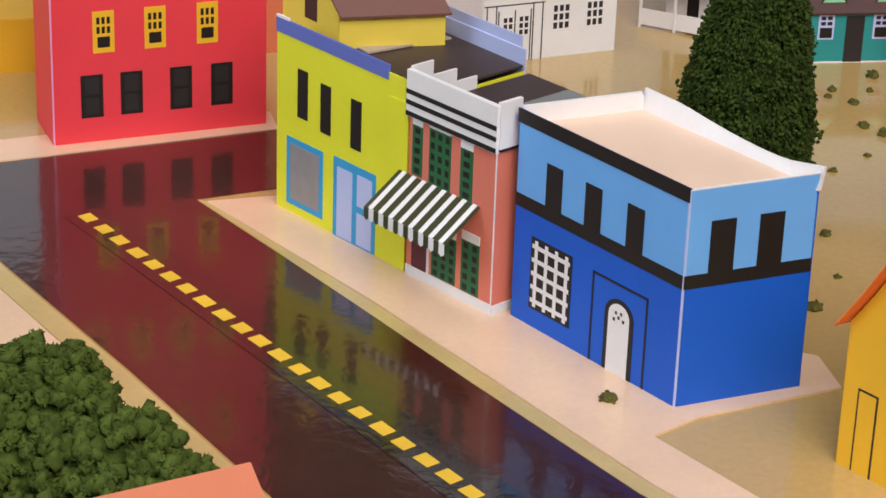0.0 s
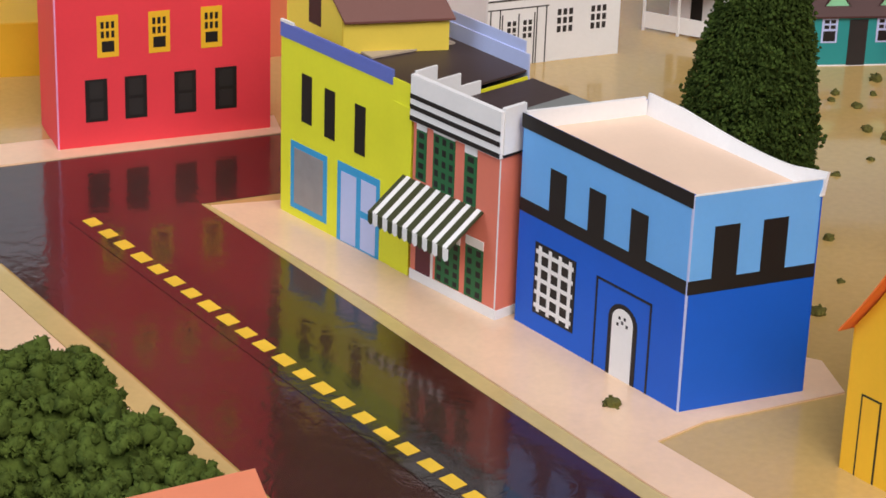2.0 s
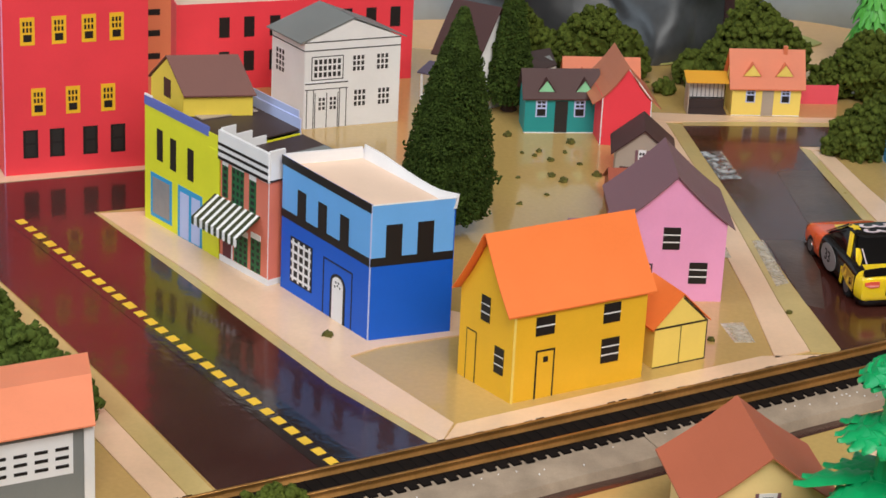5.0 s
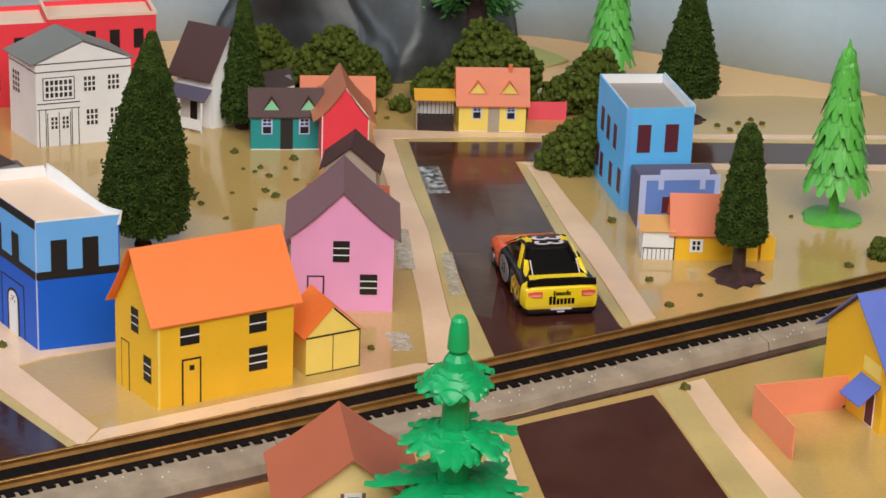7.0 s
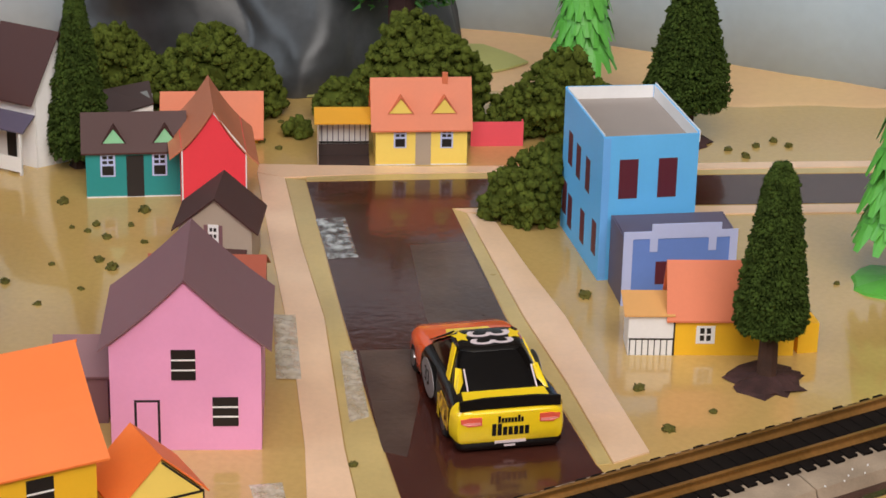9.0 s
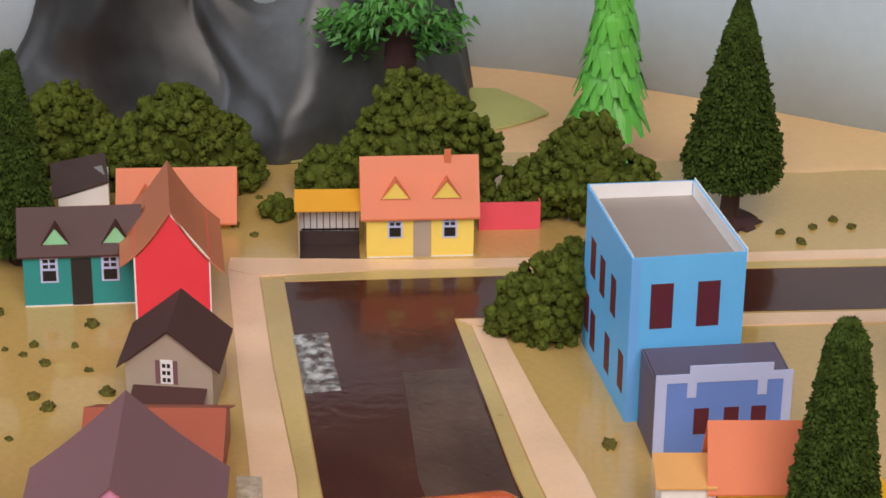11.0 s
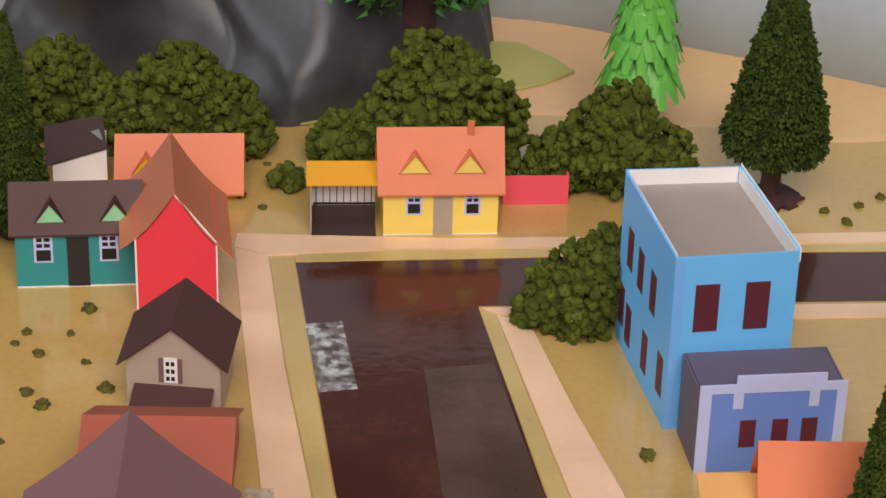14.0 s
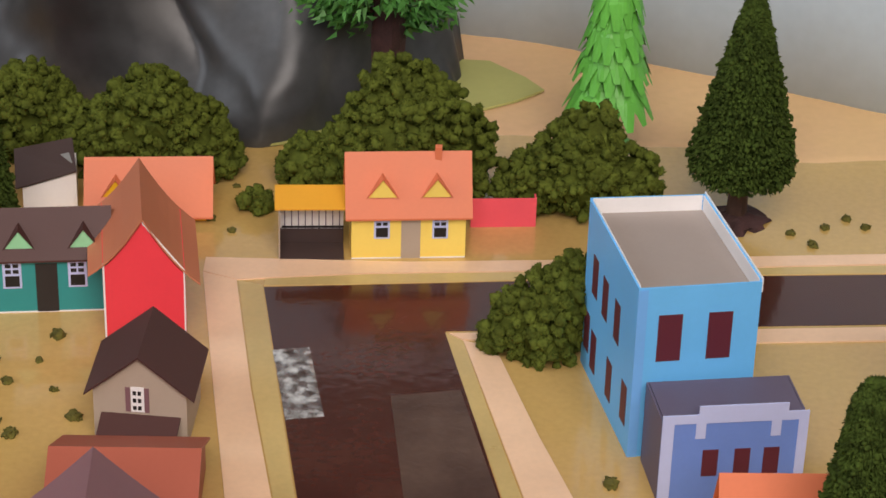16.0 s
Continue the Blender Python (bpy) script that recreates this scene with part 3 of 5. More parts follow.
part("coping", F[3].rect(0.1, F[3].len - 0.05, 5.55, 5.62, -CARD - 0.02, 0.03), "white", ob)
part("coping", F[1].rect(0.0, F[1].len, 5.5, 5.53, -CARD, 0.01), "white", ob)

# ---- lime shop ----
b = [(-25.7, 15.3), (-22.25, 11.25), (-19.2, 13.9), (-22.6, 18.0)]
ob = thing("lime_shop", *b[0], "lime yellow paper shop with lilac parapet and blue-framed door", "building")
p = local(b)
F = card_walls(ob, p, [5.25, 4.6, 5.2, 4.9], ["lime", "lime", "lavender", "lime"])
flat_roof(ob, p, 4.7, "slate")
f = F[0]
part("parapet_band", f.rect(-0.02, 4.55, 5.05, 5.45, -CARD, 0.02), "lilac", ob)
part("parapet_edge", f.rect(-0.02, 0.5, 5.45, 5.52, -CARD, 0.02), "white", ob)
for u, v in ((1.1, 2.9), (2.06, 2.78), (3.3, 2.74)):
    part("window", f.rect(u - 0.21, u + 0.21, v, v + 1.36, 0, 0.015), "black", ob)
win = part("shop_window", f.rect(0.44, 1.98, 0.3, 2.24, 0, 0.012), "bluetrim", ob)
part("pane", f.rect(0.6, 1.82, 0.47, 2.06, 0.012, 0.02), "mark_grey", win)
door = part("door", f.rect(2.42, 4.14, 0.0, 2.3, 0, 0.012), "bluetrim", ob)
for u0, u1, v0, v1 in ((2.58, 3.2, 0.08, 2.05), (3.4, 4.0, 1.2, 2.08), (3.4, 4.0, 0.1, 1.0)):
    part("pane", f.rect(u0, u1, v0, v1, 0.012, 0.02), "lavender", door)
part("corner_strip", f.rect(4.62, f.len + 0.02, 0, 4.65, 0.0, 0.03), "lime", ob)
part("parapet", F[2].rect(0.2, 4.2, 4.7, 5.5, 0, 0.04), "lavender", ob)
part("roof_flap", prism(bmesh.new(), [(2.4, -0.9, 4.78), (4.6, 0.4, 4.78), (3.6, 1.6, 4.78), (1.6, 0.2, 4.78)], (0, 0, 0.05)), "stone", ob)
# the small gabled house on the roof behind the parapet
hp = [(-24.06, 14.72), (-21.28, 15.26), (-22.84, 17.36), (-25.62, 16.82)]
ob, F = gable_house("roof_house", hp, 0.95, 2.12, "buttery", "roofbrown", "small yellow card house with brown roof standing on the flat roof", over=0.16, lip=0.06, z=4.77)
part("window", F[3].rect(1.05, 1.6, 0.45, 1.25, 0, 0.015), "brown", ob)

# ---- salmon shop with awning ----
b = [(-22.2, 11.15), (-20.1, 8.75), (-17.0, 11.4), (-19.1, 13.8)]
ob = thing("salmon_shop", *b[0], "salmon paper shop with striped awning and stepped white cornice", "building")
p = local(b)
F = card_walls(ob, p, [4.7, 4.52, 4.5, 4.5], ["salmon"])
flat_roof(ob, p, 4.55, "slate")
f, g = F[0], F[1]
part("roof_panel", prism(bmesh.new(), [g.at(0.9, 4.63, -0.1), g.at(3.9, 4.63, -0.1), g.at(3.9, 4.63, -1.6), g.at(0.9, 4.63, -1.6)], (0, 0, 0.03)), "grey", ob)
part("cornice", f.rect(-0.05, f.len + 0.03, 4.4, 5.62, -0.05, 0.1), "white", ob)
for v in (4.42, 4.72, 5.0):
    part("cornice_line", f.rect(-0.05, f.len + 0.03, v, v + 0.12, 0.1, 0.115), "black", ob)
for k, (u0, u1, v1) in enumerate(((0.0, 0.7, 5.7), (0.7, 1.5, 5.3), (1.5, 2.2, 4.95))):
    part("cornice_step", g.rect(u0, u1, 4.5, v1, -0.04, 0.08), "white", ob)
    part("cornice_step", F[3].rect(F[3].len - u1, F[3].len - u0, 4.5, v1, -0.04, 0.02), "white", ob)
part("cornice_line", g.rect(0.0, 2.3, 4.44, 4.5, 0.0, 0.09), "black", ob)
part("corner_fold", f.rect(f.len - 0.04, f.len, 0, 4.6, 0, 0.012), "white", ob)
part("plinth", f.rect(0, f.len, 0, 0.32, 0, 0.03), "white", ob)
part("plinth", g.rect(0, g.len, 0, 0.3, 0, 0.03), "white", ob)


def shutter_window(ob, f, u0, u1, v0, v1, cols):
    win = part("window", f.rect(u0, u1, v0, v1, 0, 0.012), "green", ob)
    part("window_head", f.rect(u0, u1, v1, v1 + 0.24, 0, 0.02), "white", win)
    for i in range(cols):
        for j in range(5):
            w, h = (u1 - u0) / cols, (v1 - v0) / 5
            part("pane", f.rect(u0 + (i + 0.25) * w, u0 + (i + 0.75) * w, v0 + (j + 0.22) * h, v0 + (j + 0.78) * h, 0.012, 0.018), "black", win)


shutter_window(ob, f, 0.12, 0.5, 2.85, 4.2, 1)
shutter_window(ob, f, 0.75, 1.55, 2.8, 4.3, 3)
shutter_window(ob, f, 1.9, 2.35, 2.8, 4.15, 1)
shutter_window(ob, f, 0.95, 1.85, 0.34, 1.6, 3)
shutter_window(ob, f, 2.05, 2.7, 0.34, 1.75, 2)
part("door", f.rect(0.2, 0.75, 0.32, 1.4, 0, 0.015), "maroon", ob)
part("door_post", f.rect(0.78, 0.86, 0.32, 1.5, 0, 0.02), "white", ob)
awning = part("awning", prism(bmesh.new(), [f.at(-0.35, 2.75, 0.02), f.at(2.65, 2.75, 0.02), f.at(2.65, 2.05, 1.15), f.at(-0.35, 2.05, 1.15)], (0, 0, 0.05)), "awning_green", ob, "olive and white striped awning")
for k in range(8):
    u = -0.2 + k * 0.375
    part("stripe", prism(bmesh.new(), [f.at(u, 2.805, 0.02), f.at(u + 0.15, 2.805, 0.02), f.at(u + 0.15, 2.105, 1.15), f.at(u, 2.105, 1.15)], (0, 0, 0.012)), "white", awning)
for k in range(16):
    u = -0.35 + k * 0.1875
    part("valance", f.poly([(u, 2.1), (u + 0.1875, 2.1), (u + 0.1875, 1.82), (u + 0.094, 1.75), (u, 1.82)], 1.15, 1.17), "white" if k % 2 else "awning_green", awning)

# ---- tall red building ----
b = foot(-32.2, 19.1, 19.6, 6.3, 2.2)
ob = thing("red_building", *b[0], "tall red paper building with yellow-framed windows", "building")
p = local(b)
F = card_walls(ob, p, 13.0, ["red"])
flat_roof(ob, p, 12.6, "slate")
f = F[0]
part("corner_fold", f.rect(0, 0.05, 0, 13, 0, 0.012), "pink", ob)
for k, u in enumerate((1.15, 2.3, 3.75, 4.96)):
    win = part("window", f.rect(u - 0.32, u + 0.32, 0.8, 2.08, 0, 0.015), "black", ob)
    for j in range(2):
        part("pane", f.rect(u - 0.2, u + 0.2, 0.9 + j * 0.6, 1.4 + j * 0.6, 0.015, 0.02), "skin", win)
for row, us in ((2.72, (1.52, 3.01, 4.54)), (5.9, (1.1, 2.45, 3.73, 4.93)), (8.9, (1.1, 2.45, 3.73, 4.93))):
    for u in us:
        win = part("window", f.rect(u - 0.31, u + 0.31, row, row + 1.24, 0, 0.015), "gold", ob)
        part("pane", f.rect(u - 0.18, u + 0.18, row + 0.16, row + 0.48, 0.015, 0.02), "black", win)
        for i in range(3):
            for j in range(2):
                part("pane", f.rect(u - 0.2 + i * 0.15, u - 0.11 + i * 0.15, row + 0.58 + j * 0.28, row + 0.78 + j * 0.28, 0.015, 0.02), "black", win)

# low mustard block and brown block beside it
b = foot(-37.5, 24.3, 12, 4.6, 3)
ob = thing("mustard_block", *b[0], "low mustard yellow card block", "building")
card_walls(ob, local(b), 1.7, ["gold"])
flat_roof(ob, local(b), 1.66, "gold")
b = foot(-27.4, 27.0, 18, 1.5, 1.5)
ob = thing("tan_tower", *b[0], "tan card tower with dark slots", "building")
F = card_walls(ob, local(b), 8.0, ["terra"])
flat_roof(ob, local(b), 7.9, "stone")
for v in (2.9, 4.0, 5.0, 6.0):
    part("window", F[0].rect(0.45, 1.0, v, v + 0.28, 0, 0.015), "black", ob)

# ---- red blocks behind the courthouse ----
b = foot(-26.1, 31.0, 17, 6.2, 3)
ob = thing("red_warehouse", *b[0], "red paper warehouse with black windows and pale coping", "building")
F = card_walls(ob, local(b), 4.3, ["red"])
flat_roof(ob, local(b), 4.0, "peach")
for u in (2.3, 3.5, 4.75):
    for v in (0.9, 2.6):
        part("window", F[0].rect(u - 0.25, u + 0.25, v, v + 1.0, 0, 0.015), "black", ob)
b = foot(-20.2, 33.0, 17, 5.4, 3)
ob = thing("red_warehouse", *b[0], "red paper warehouse with black windows and pale coping", "building")
F = card_walls(ob, local(b), 4.4, ["red"])
flat_roof(ob, local(b), 4.1, "peach")
for u in (0.9, 2.1, 3.3, 4.5):
    for v in (0.9, 2.7):
        part("window", F[0].rect(u - 0.25, u + 0.25, v, v + 1.0, 0, 0.015), "black", ob)
for i in (0, 1, 3):
    part("coping", F[i].rect(0, F[i].len, 4.4, 4.55, -0.08, 0.04), "peach", ob)

# ---- white courthouse ----
b = [(-19.8, 26.75), (-15.5, 28.4), (-17.2, 30.6), (-21.45, 28.95)]
ob, F = gable_house("courthouse", b, 4.15, 5.1, "white", "grey", "white paper courthouse with pediment and grey roof", False, over=0.25, lip=0.06)
f = F[0]
for v in (3.72, 4.12):
    part("cornice_line", f.rect(0, f.len, v, v + 0.05, 0, 0.012), "skin", ob)
part("cornice_line", F[3].rect(0, F[3].len, 3.72, 3.77, 0, 0.012), "skin", ob)


def grid_window(ob, f, u0, u1, v0, v1, cols, rows, frame=False, d=0.0):
    """A drawn window: dark panes between white bars, with an ink outline if framed."""
    win = part("window", f.rect(u0, u1, v0, v1, d, d + 0.01), "white", ob)
    w, h = (u1 - u0) / cols, (v1 - v0) / rows
    for i in range(cols):
        for j in range(rows):
            part("pane", f.rect(u0 + (i + 0.18) * w, u0 + (i + 0.82) * w, v0 + (j + 0.14) * h, v0 + (j + 0.86) * h, d + 0.01, d + 0.016), "skin", win)
    if frame:
        for a, b, c, e in ((u0 - 0.1, u1 + 0.1, v1 + 0.07, v1 + 0.11), (u0 - 0.1, u1 + 0.1, v0 - 0.11, v0 - 0.07), (u0 - 0.1, u0 - 0.06, v0 - 0.07, v1 + 0.07), (u1 + 0.06, u1 + 0.1, v0 - 0.07, v1 + 0.07)):
            part("frame_line", f.rect(a, b, c, e, d, d + 0.012), "skin", win)


grid_window(ob, f, 0.42, 1.76, 2.42, 3.35, 6, 3, True)
grid_window(ob, f, 2.28, 2.88, 2.62, 3.42, 3, 3)
grid_window(ob, f, 3.44, 4.04, 2.62, 3.42, 3, 3)
grid_window(ob, f, 2.38, 2.98, 0.9, 1.75, 3, 3)
grid_window(ob, f, 3.55, 4.14, 0.9, 1.75, 3, 3)
grid_window(ob, F[3], 0.35, 1.1, 2.2, 3.35, 3, 4)
portico = part("portico", f.rect(0.02, 2.1, 0.0, 2.2, 0, 0.03), "white", ob, "drawn doorway with pilasters")
for u0, u1, v0, v1 in ((0.02, 2.1, 2.14, 2.2), (0.02, 2.1, 1.86, 1.9), (0.1, 0.14, 0, 1.86), (0.42, 0.46, 0, 1.86), (1.68, 1.72, 0, 1.86), (2.0, 2.04, 0, 1.86), (0.5, 0.54, 0, 1.7), (1.06, 1.1, 0, 1.7), (1.6, 1.64, 0, 1.7)):
    part("line", f.rect(u0, u1, v0, v1, 0.03, 0.037), "skin", portico)
for u in (0.66, 1.2):
    grid_window(portico, f, u, u + 0.36, 0.85, 1.5, 2, 3, d=0.03)

# ---- white house with porch ----
b = [(-13.6, 31.2), (-11.8, 30.3), (-10.4, 31.3), (-12.2, 32.2)]
ob, F = gable_house("white_house", b, 3.1, 4.9, "white", "brown", "white paper house with brown roof and a porch", True, over=0.35, lip=0.25)
f = F[0]
for u in (0.5, 1.35):
    printed(ob, f, u, 2.3, 0.3, 0.55, "black", bars=(0, 1))
printed(ob, F[1], 0.95, 0.75, 0.75, 0.6, "black", bars=(0, 1))
porch = part("porch_roof", prism(bmesh.new(), [f.at(-0.6, 1.95, 0.0), f.at(2.0, 1.95, 0.0), f.at(2.1, 1.6, 0.9), f.at(-0.8, 1.6, 0.9)], (0, 0, 0.06)), "winegrey", ob)
for u in (-0.6, 0.6, 1.9):
    part("porch_post", prism(bmesh.new(), [f.at(u, 0, 0.8), f.at(u + 0.08, 0, 0.8), f.at(u + 0.08, 0, 0.88), f.at(u, 0, 0.88)], (0, 0, 1.62)), "white", ob)
part("porch_rail", f.rect(-0.6, 1.98, 0.1, 0.65, 0.82, 0.86), "white", ob)
part("door", f.rect(0.75, 1.15, 0, 1.4, 0, 0.015), "black", ob)

# ---- gold house and shed ----
b = [(-10.7, -0.6), (-5.8, 2.1), (-7.6, 4.5), (-12.6, 1.75)]
ob, F = gable_house("gold_house", b, 3.55, 6.0, "gold", "orange", "golden yellow paper house with bright orange roof", over=0.12, lip=0.32, sag=0.12)
f, g = F[0], F[3]
printed(ob, f, 1.3, 2.5, 0.78, 0.74, "black", bars=(0, 1))
printed(ob, f, 4.1, 2.5, 0.72, 0.78, "black", bars=(0, 1))
printed(ob, f, 4.12, 0.9, 0.76, 0.98, "black", bars=(0, 2))
door = part("door", f.rect(0.97, 1.77, 0, 1.92, 0, 0.01), "black", ob)
part("door_leaf", f.rect(1.04, 1.7, 0, 1.84, 0.01, 0.018), "gold", door)
part("door_window", f.rect(1.28, 1.48, 1.42, 1.64, 0.018, 0.024), "black", door)
printed(ob, g, 1.43, 2.65, 0.5, 1.0, "black", bars=(0, 2))
printed(ob, g, 2.3, 0.9, 0.52, 1.05, "black", bars=(0, 2))
door = part("door", g.rect(0.42, 1.0, 0, 2.05, 0, 0.01), "black", ob)
part("door_leaf", g.rect(0.47, 0.95, 0, 2.0, 0.01, 0.018), "gold", door)
part("corner_fold", f.rect(0, 0.1, 0, 3.5, 0, 0.012), "pale", ob)
b = [(-5.35, 2.85), (-3.3, 4.0), (-4.3, 5.8), (-6.35, 4.65)]
ob, F = gable_house("garden_shed", b, 1.6, 2.75, "pale", "orange", "small pale yellow card shed with orange roof", False, over=0.12, lip=0.05)
f = F[0]
for u0, u1, v0, v1 in ((0, f.len, 1.56, 1.63), (0, f.len, 0, 0.04), (1.15, 1.18, 0, 1.56), (f.len - 0.04, f.len, 0, 1.56)):
    part("ink_line", f.rect(u0, u1, v0, v1, 0, 0.012), "black", ob)
part("ink_line", f.poly([(f.len / 2, 2.74), (f.len / 2, 2.66), (f.len, 1.53), (f.len, 1.6)], 0, 0.012), "black", ob)

# ---- pink house ----
b = [(-6.4, 9.05), (-2.2, 9.3), (-2.4, 13.4), (-6.6, 13.2)]
ob, F = gable_house("pink_house", b, 3.3, 5.17, "pink", "mauve", "pink paper house with mauve roof", False, over=0.3, lip=0.12, sag=0.1)
f = F[0]
printed(ob, f, 2.05, 2.2, 0.68, 0.93, "black", bars=(0, 2))
printed(ob, f, 3.2, 0.76, 0.72, 0.9, "black", bars=(0, 2))
door = part("door", f.rect(0.66, 1.38, 0, 1.58, 0, 0.01), "black", ob)
part("door_leaf", f.rect(0.73, 1.31, 0, 1.51, 0.01, 0.018), "pink", door)
b = [(-8.2, 10.6), (-6.7, 10.7), (-6.75, 12.4), (-8.25, 12.3)]
ob, F = gable_house("side_shed", b, 1.5, 2.3, "mauve", "mauve", "low mauve card lean-to beside the pink house", over=0.1, lip=0.1)

# ---- low terracotta house and greige house in the row ----
b = [(-6.2, 15.8), (-2.75, 15.9), (-2.85, 20.4), (-6.3, 20.3)]
ob, F = gable_house("terracotta_house", b, 0.8, 2.0, "rust", "rust", "low terracotta card house behind the pink house", over=0.15, lip=0.12)
part("gable_dormer", prism(bmesh.new(), [(0.9, 0.3, 1.0), (2.0, 0.3, 1.0), (1.45, 0.3, 1.8)], (0, 1.3, 0)), "rust", ob)
b = [(-5.8, 21.5), (-3.4, 21.3), (-3.3, 23.6), (-5.7, 23.8)]
ob, F = gable_house("greige_house", b, 1.55, 2.55, "stone", "brown", "small greige paper house with dark brown roof", False, over=0.22, lip=0.12)
f = F[0]
win = part("window", f.rect(0.98, 1.32, 0.98, 1.72, 0, 0.014), "white", ob)
for i in range(2):
    for j in range(3):
        part("pane", f.rect(1.03 + i * 0.13, 1.12 + i * 0.13, 1.04 + j * 0.22, 1.16 + j * 0.22, 0.014, 0.02), "black", win)
for u in (0.84, 1.33):
    part("shutter", f.rect(u, u + 0.12, 0.98, 1.7, 0, 0.02), "mauve", ob)
part("porch_roof", prism(bmesh.new(), [f.at(0.2, 0.85, 0.0), f.at(2.25, 0.85, 0.0), f.at(2.25, 0.6, 0.7), f.at(0.2, 0.6, 0.7)], (0, 0, 0.05)), "brown", ob)
for u in (0.25, 2.15):
    part("porch_post", prism(bmesh.new(), [f.at(u, 0, 0.6), f.at(u + 0.06, 0, 0.6), f.at(u + 0.06, 0, 0.66), f.at(u, 0, 0.66)], (0, 0, 0.62)), "stone", ob)

# ---- red barn, teal house, orange-roofed house behind ----
b = [(-6.2, 26.5), (-3.95, 26.3), (-4.45, 29.75), (-6.7, 29.95)]
ob, F = gable_house("red_barn", b, 2.35, 3.7, "red", "barnroof", "bright red paper barn with tan roof", False, over=0.42, lip=0.05, sag=0.2)
f = F[0]
part("wall_edge", f.rect(0, 0.05, 0, 2.35, 0, 0.015), "white", ob)
part("wall_edge", f.rect(f.len - 0.04, f.len, 0, 2.35, 0, 0.015), "white", ob)
part("wall_edge", f.poly([(f.len / 2, 3.75), (f.len / 2, 3.67), (f.len, 2.28), (f.len, 2.36)], 0, 0.015), "white", ob)
b = [(-9.65, 27.6), (-6.3, 28.0), (-6.5, 29.6), (-9.85, 29.2)]
ob, F = gable_house("teal_house", b, 1.72, 2.75, "teal", "brown", "teal paper house with brown roof and two mint dormers", over=0.12, lip=0.15)
f = F[0]


def sash(ob, f, u, v, w, h):
    """A small sash window with white frame: four panes over a dark lower sash."""
    win = part("window", f.rect(u - w / 2, u + w / 2, v, v + h, 0, 0.012), "lavender", ob)
    part("pane", f.rect(u - w * 0.38, u + w * 0.38, v + h * 0.07, v + h * 0.48, 0.012, 0.018), "black", win)
    for i in (-1, 1):
        for j in (0.58, 0.8):
            part("pane", f.rect(u + i * w * 0.2 - w * 0.15, u + i * w * 0.2 + w * 0.15, v + h * j, v + h * (j + 0.14), 0.012, 0.018), "black", win)


sash(ob, f, 0.76, 0.78, 0.52, 0.82)
sash(ob, f, 2.55, 0.78, 0.52, 0.82)
part("door", f.rect(1.4, 2.0, 0.02, 1.55, 0, 0.015), "skin", ob)
part("wall_edge", f.rect(0, f.len, 0, 0.04, 0, 0.012), "white", ob)


def dormer(ob, f, u, w, base, h, front, cheek, slope, deep):
    """A triangular dormer that comes out of the roof slope."""
    d = -deep
    tri = [(u - w / 2, base), (u + w / 2, base), (u, base + h)]
    part("dormer", f.poly(tri, d, d + 0.03), front, ob)
    back = -h / slope
    a, c, e = f.at(u - w / 2 - 0.06, base - 0.02, d + 0.08), f.at(u, base + h + 0.05, d + 0.08), f.at(u + w / 2 + 0.06, base - 0.02, d + 0.08)
    top = f.at(u, base + h + 0.05, d + back)
    part("dormer_roof", prism(bmesh.new(), [a, c, top], (0, 0, 0.03)), cheek, ob)
    part("dormer_roof", prism(bmesh.new(), [c, e, top], (0, 0, 0.03)), cheek, ob)


sl = (2.75 - 1.72) / 0.8
for u in (0.98, 2.75):
    dormer(ob, f, u, 0.75, 1.98, 0.52, "mint", "brown", sl, 0.12)
b = [(-7.6, 33.0), (-4.0, 33.3), (-4.1, 34.9), (-7.7, 34.6)]
ob, F = gable_house("orange_roof_house", b, 0.55, 1.62, "gold", "terra", "yellow paper house with orange roof and dormer", over=0.3, lip=0.1)
dormer(ob, F[0], 0.85, 0.75, 0.8, 0.5, "gold", "terra", 1.5, 0.1)
ob = thing("grey_roof_house", -9.6, 33.6, "small white card house with a tilted patched grey roof", "house", rz=8)
front = Face((0, 0), (1.6, 0))
part("wall", front.poly([(0, 0), (1.6, 0), (1.6, 1.2), (0, 0.72)], -CARD, 0), "white", ob)
part("wall", box(1.6 - CARD, 1.6, CARD, 1.3, 0, 1.2), "white", ob)
part("wall", box(0, CARD, CARD, 1.3, 0, 0.72), "stone", ob)
part("wall", box(CARD, 1.6 - CARD, 1.3 - CARD, 1.3, 0, 1.1), "stone", ob)
part("roof", prism(bmesh.new(), [(-0.2, -0.08, 0.74), (1.62, -0.08, 1.26), (1.5, 1.4, 1.62), (-0.25, 1.4, 1.3)], (0, 0, 0.05)), "slate", ob)
part("roof_patch", prism(bmesh.new(), [(0.1, 0.35, 1.0), (1.5, 0.3, 1.36), (1.4, 0.75, 1.48), (0.15, 0.8, 1.14)], (0, 0, 0.03)), "grey", ob, "paler grey roof patch")

# ---- yellow cottage with carport ----
b = [(0.3, 31.3), (3.6, 31.6), (3.45, 33.2), (0.15, 32.9)]
ob, F = gable_house("yellow_cottage", b, 1.52, 2.95, "pale", "terra", "yellow paper cottage with orange roof and two dormers", over=0.15, lip=0.18)
f = F[0]
sash(ob, f, 0.88, 0.66, 0.46, 0.74)
sash(ob, f, 2.57, 0.64, 0.46, 0.74)
part("door", f.rect(1.44, 2.0, 0, 1.38, 0, 0.015), "stone", ob)
part("wall_edge", f.rect(0, f.len, 0, 0.035, 0, 0.012), "white", ob)
part("chimney", box(2.35, 2.55, 0.9, 1.1, 2.8, 3.25), "terra", ob)
for u in (0.9, 2.47):
    dormer(ob, f, u, 0.82, 1.95, 0.55, "pale", "terra", 1.78, 0.12)
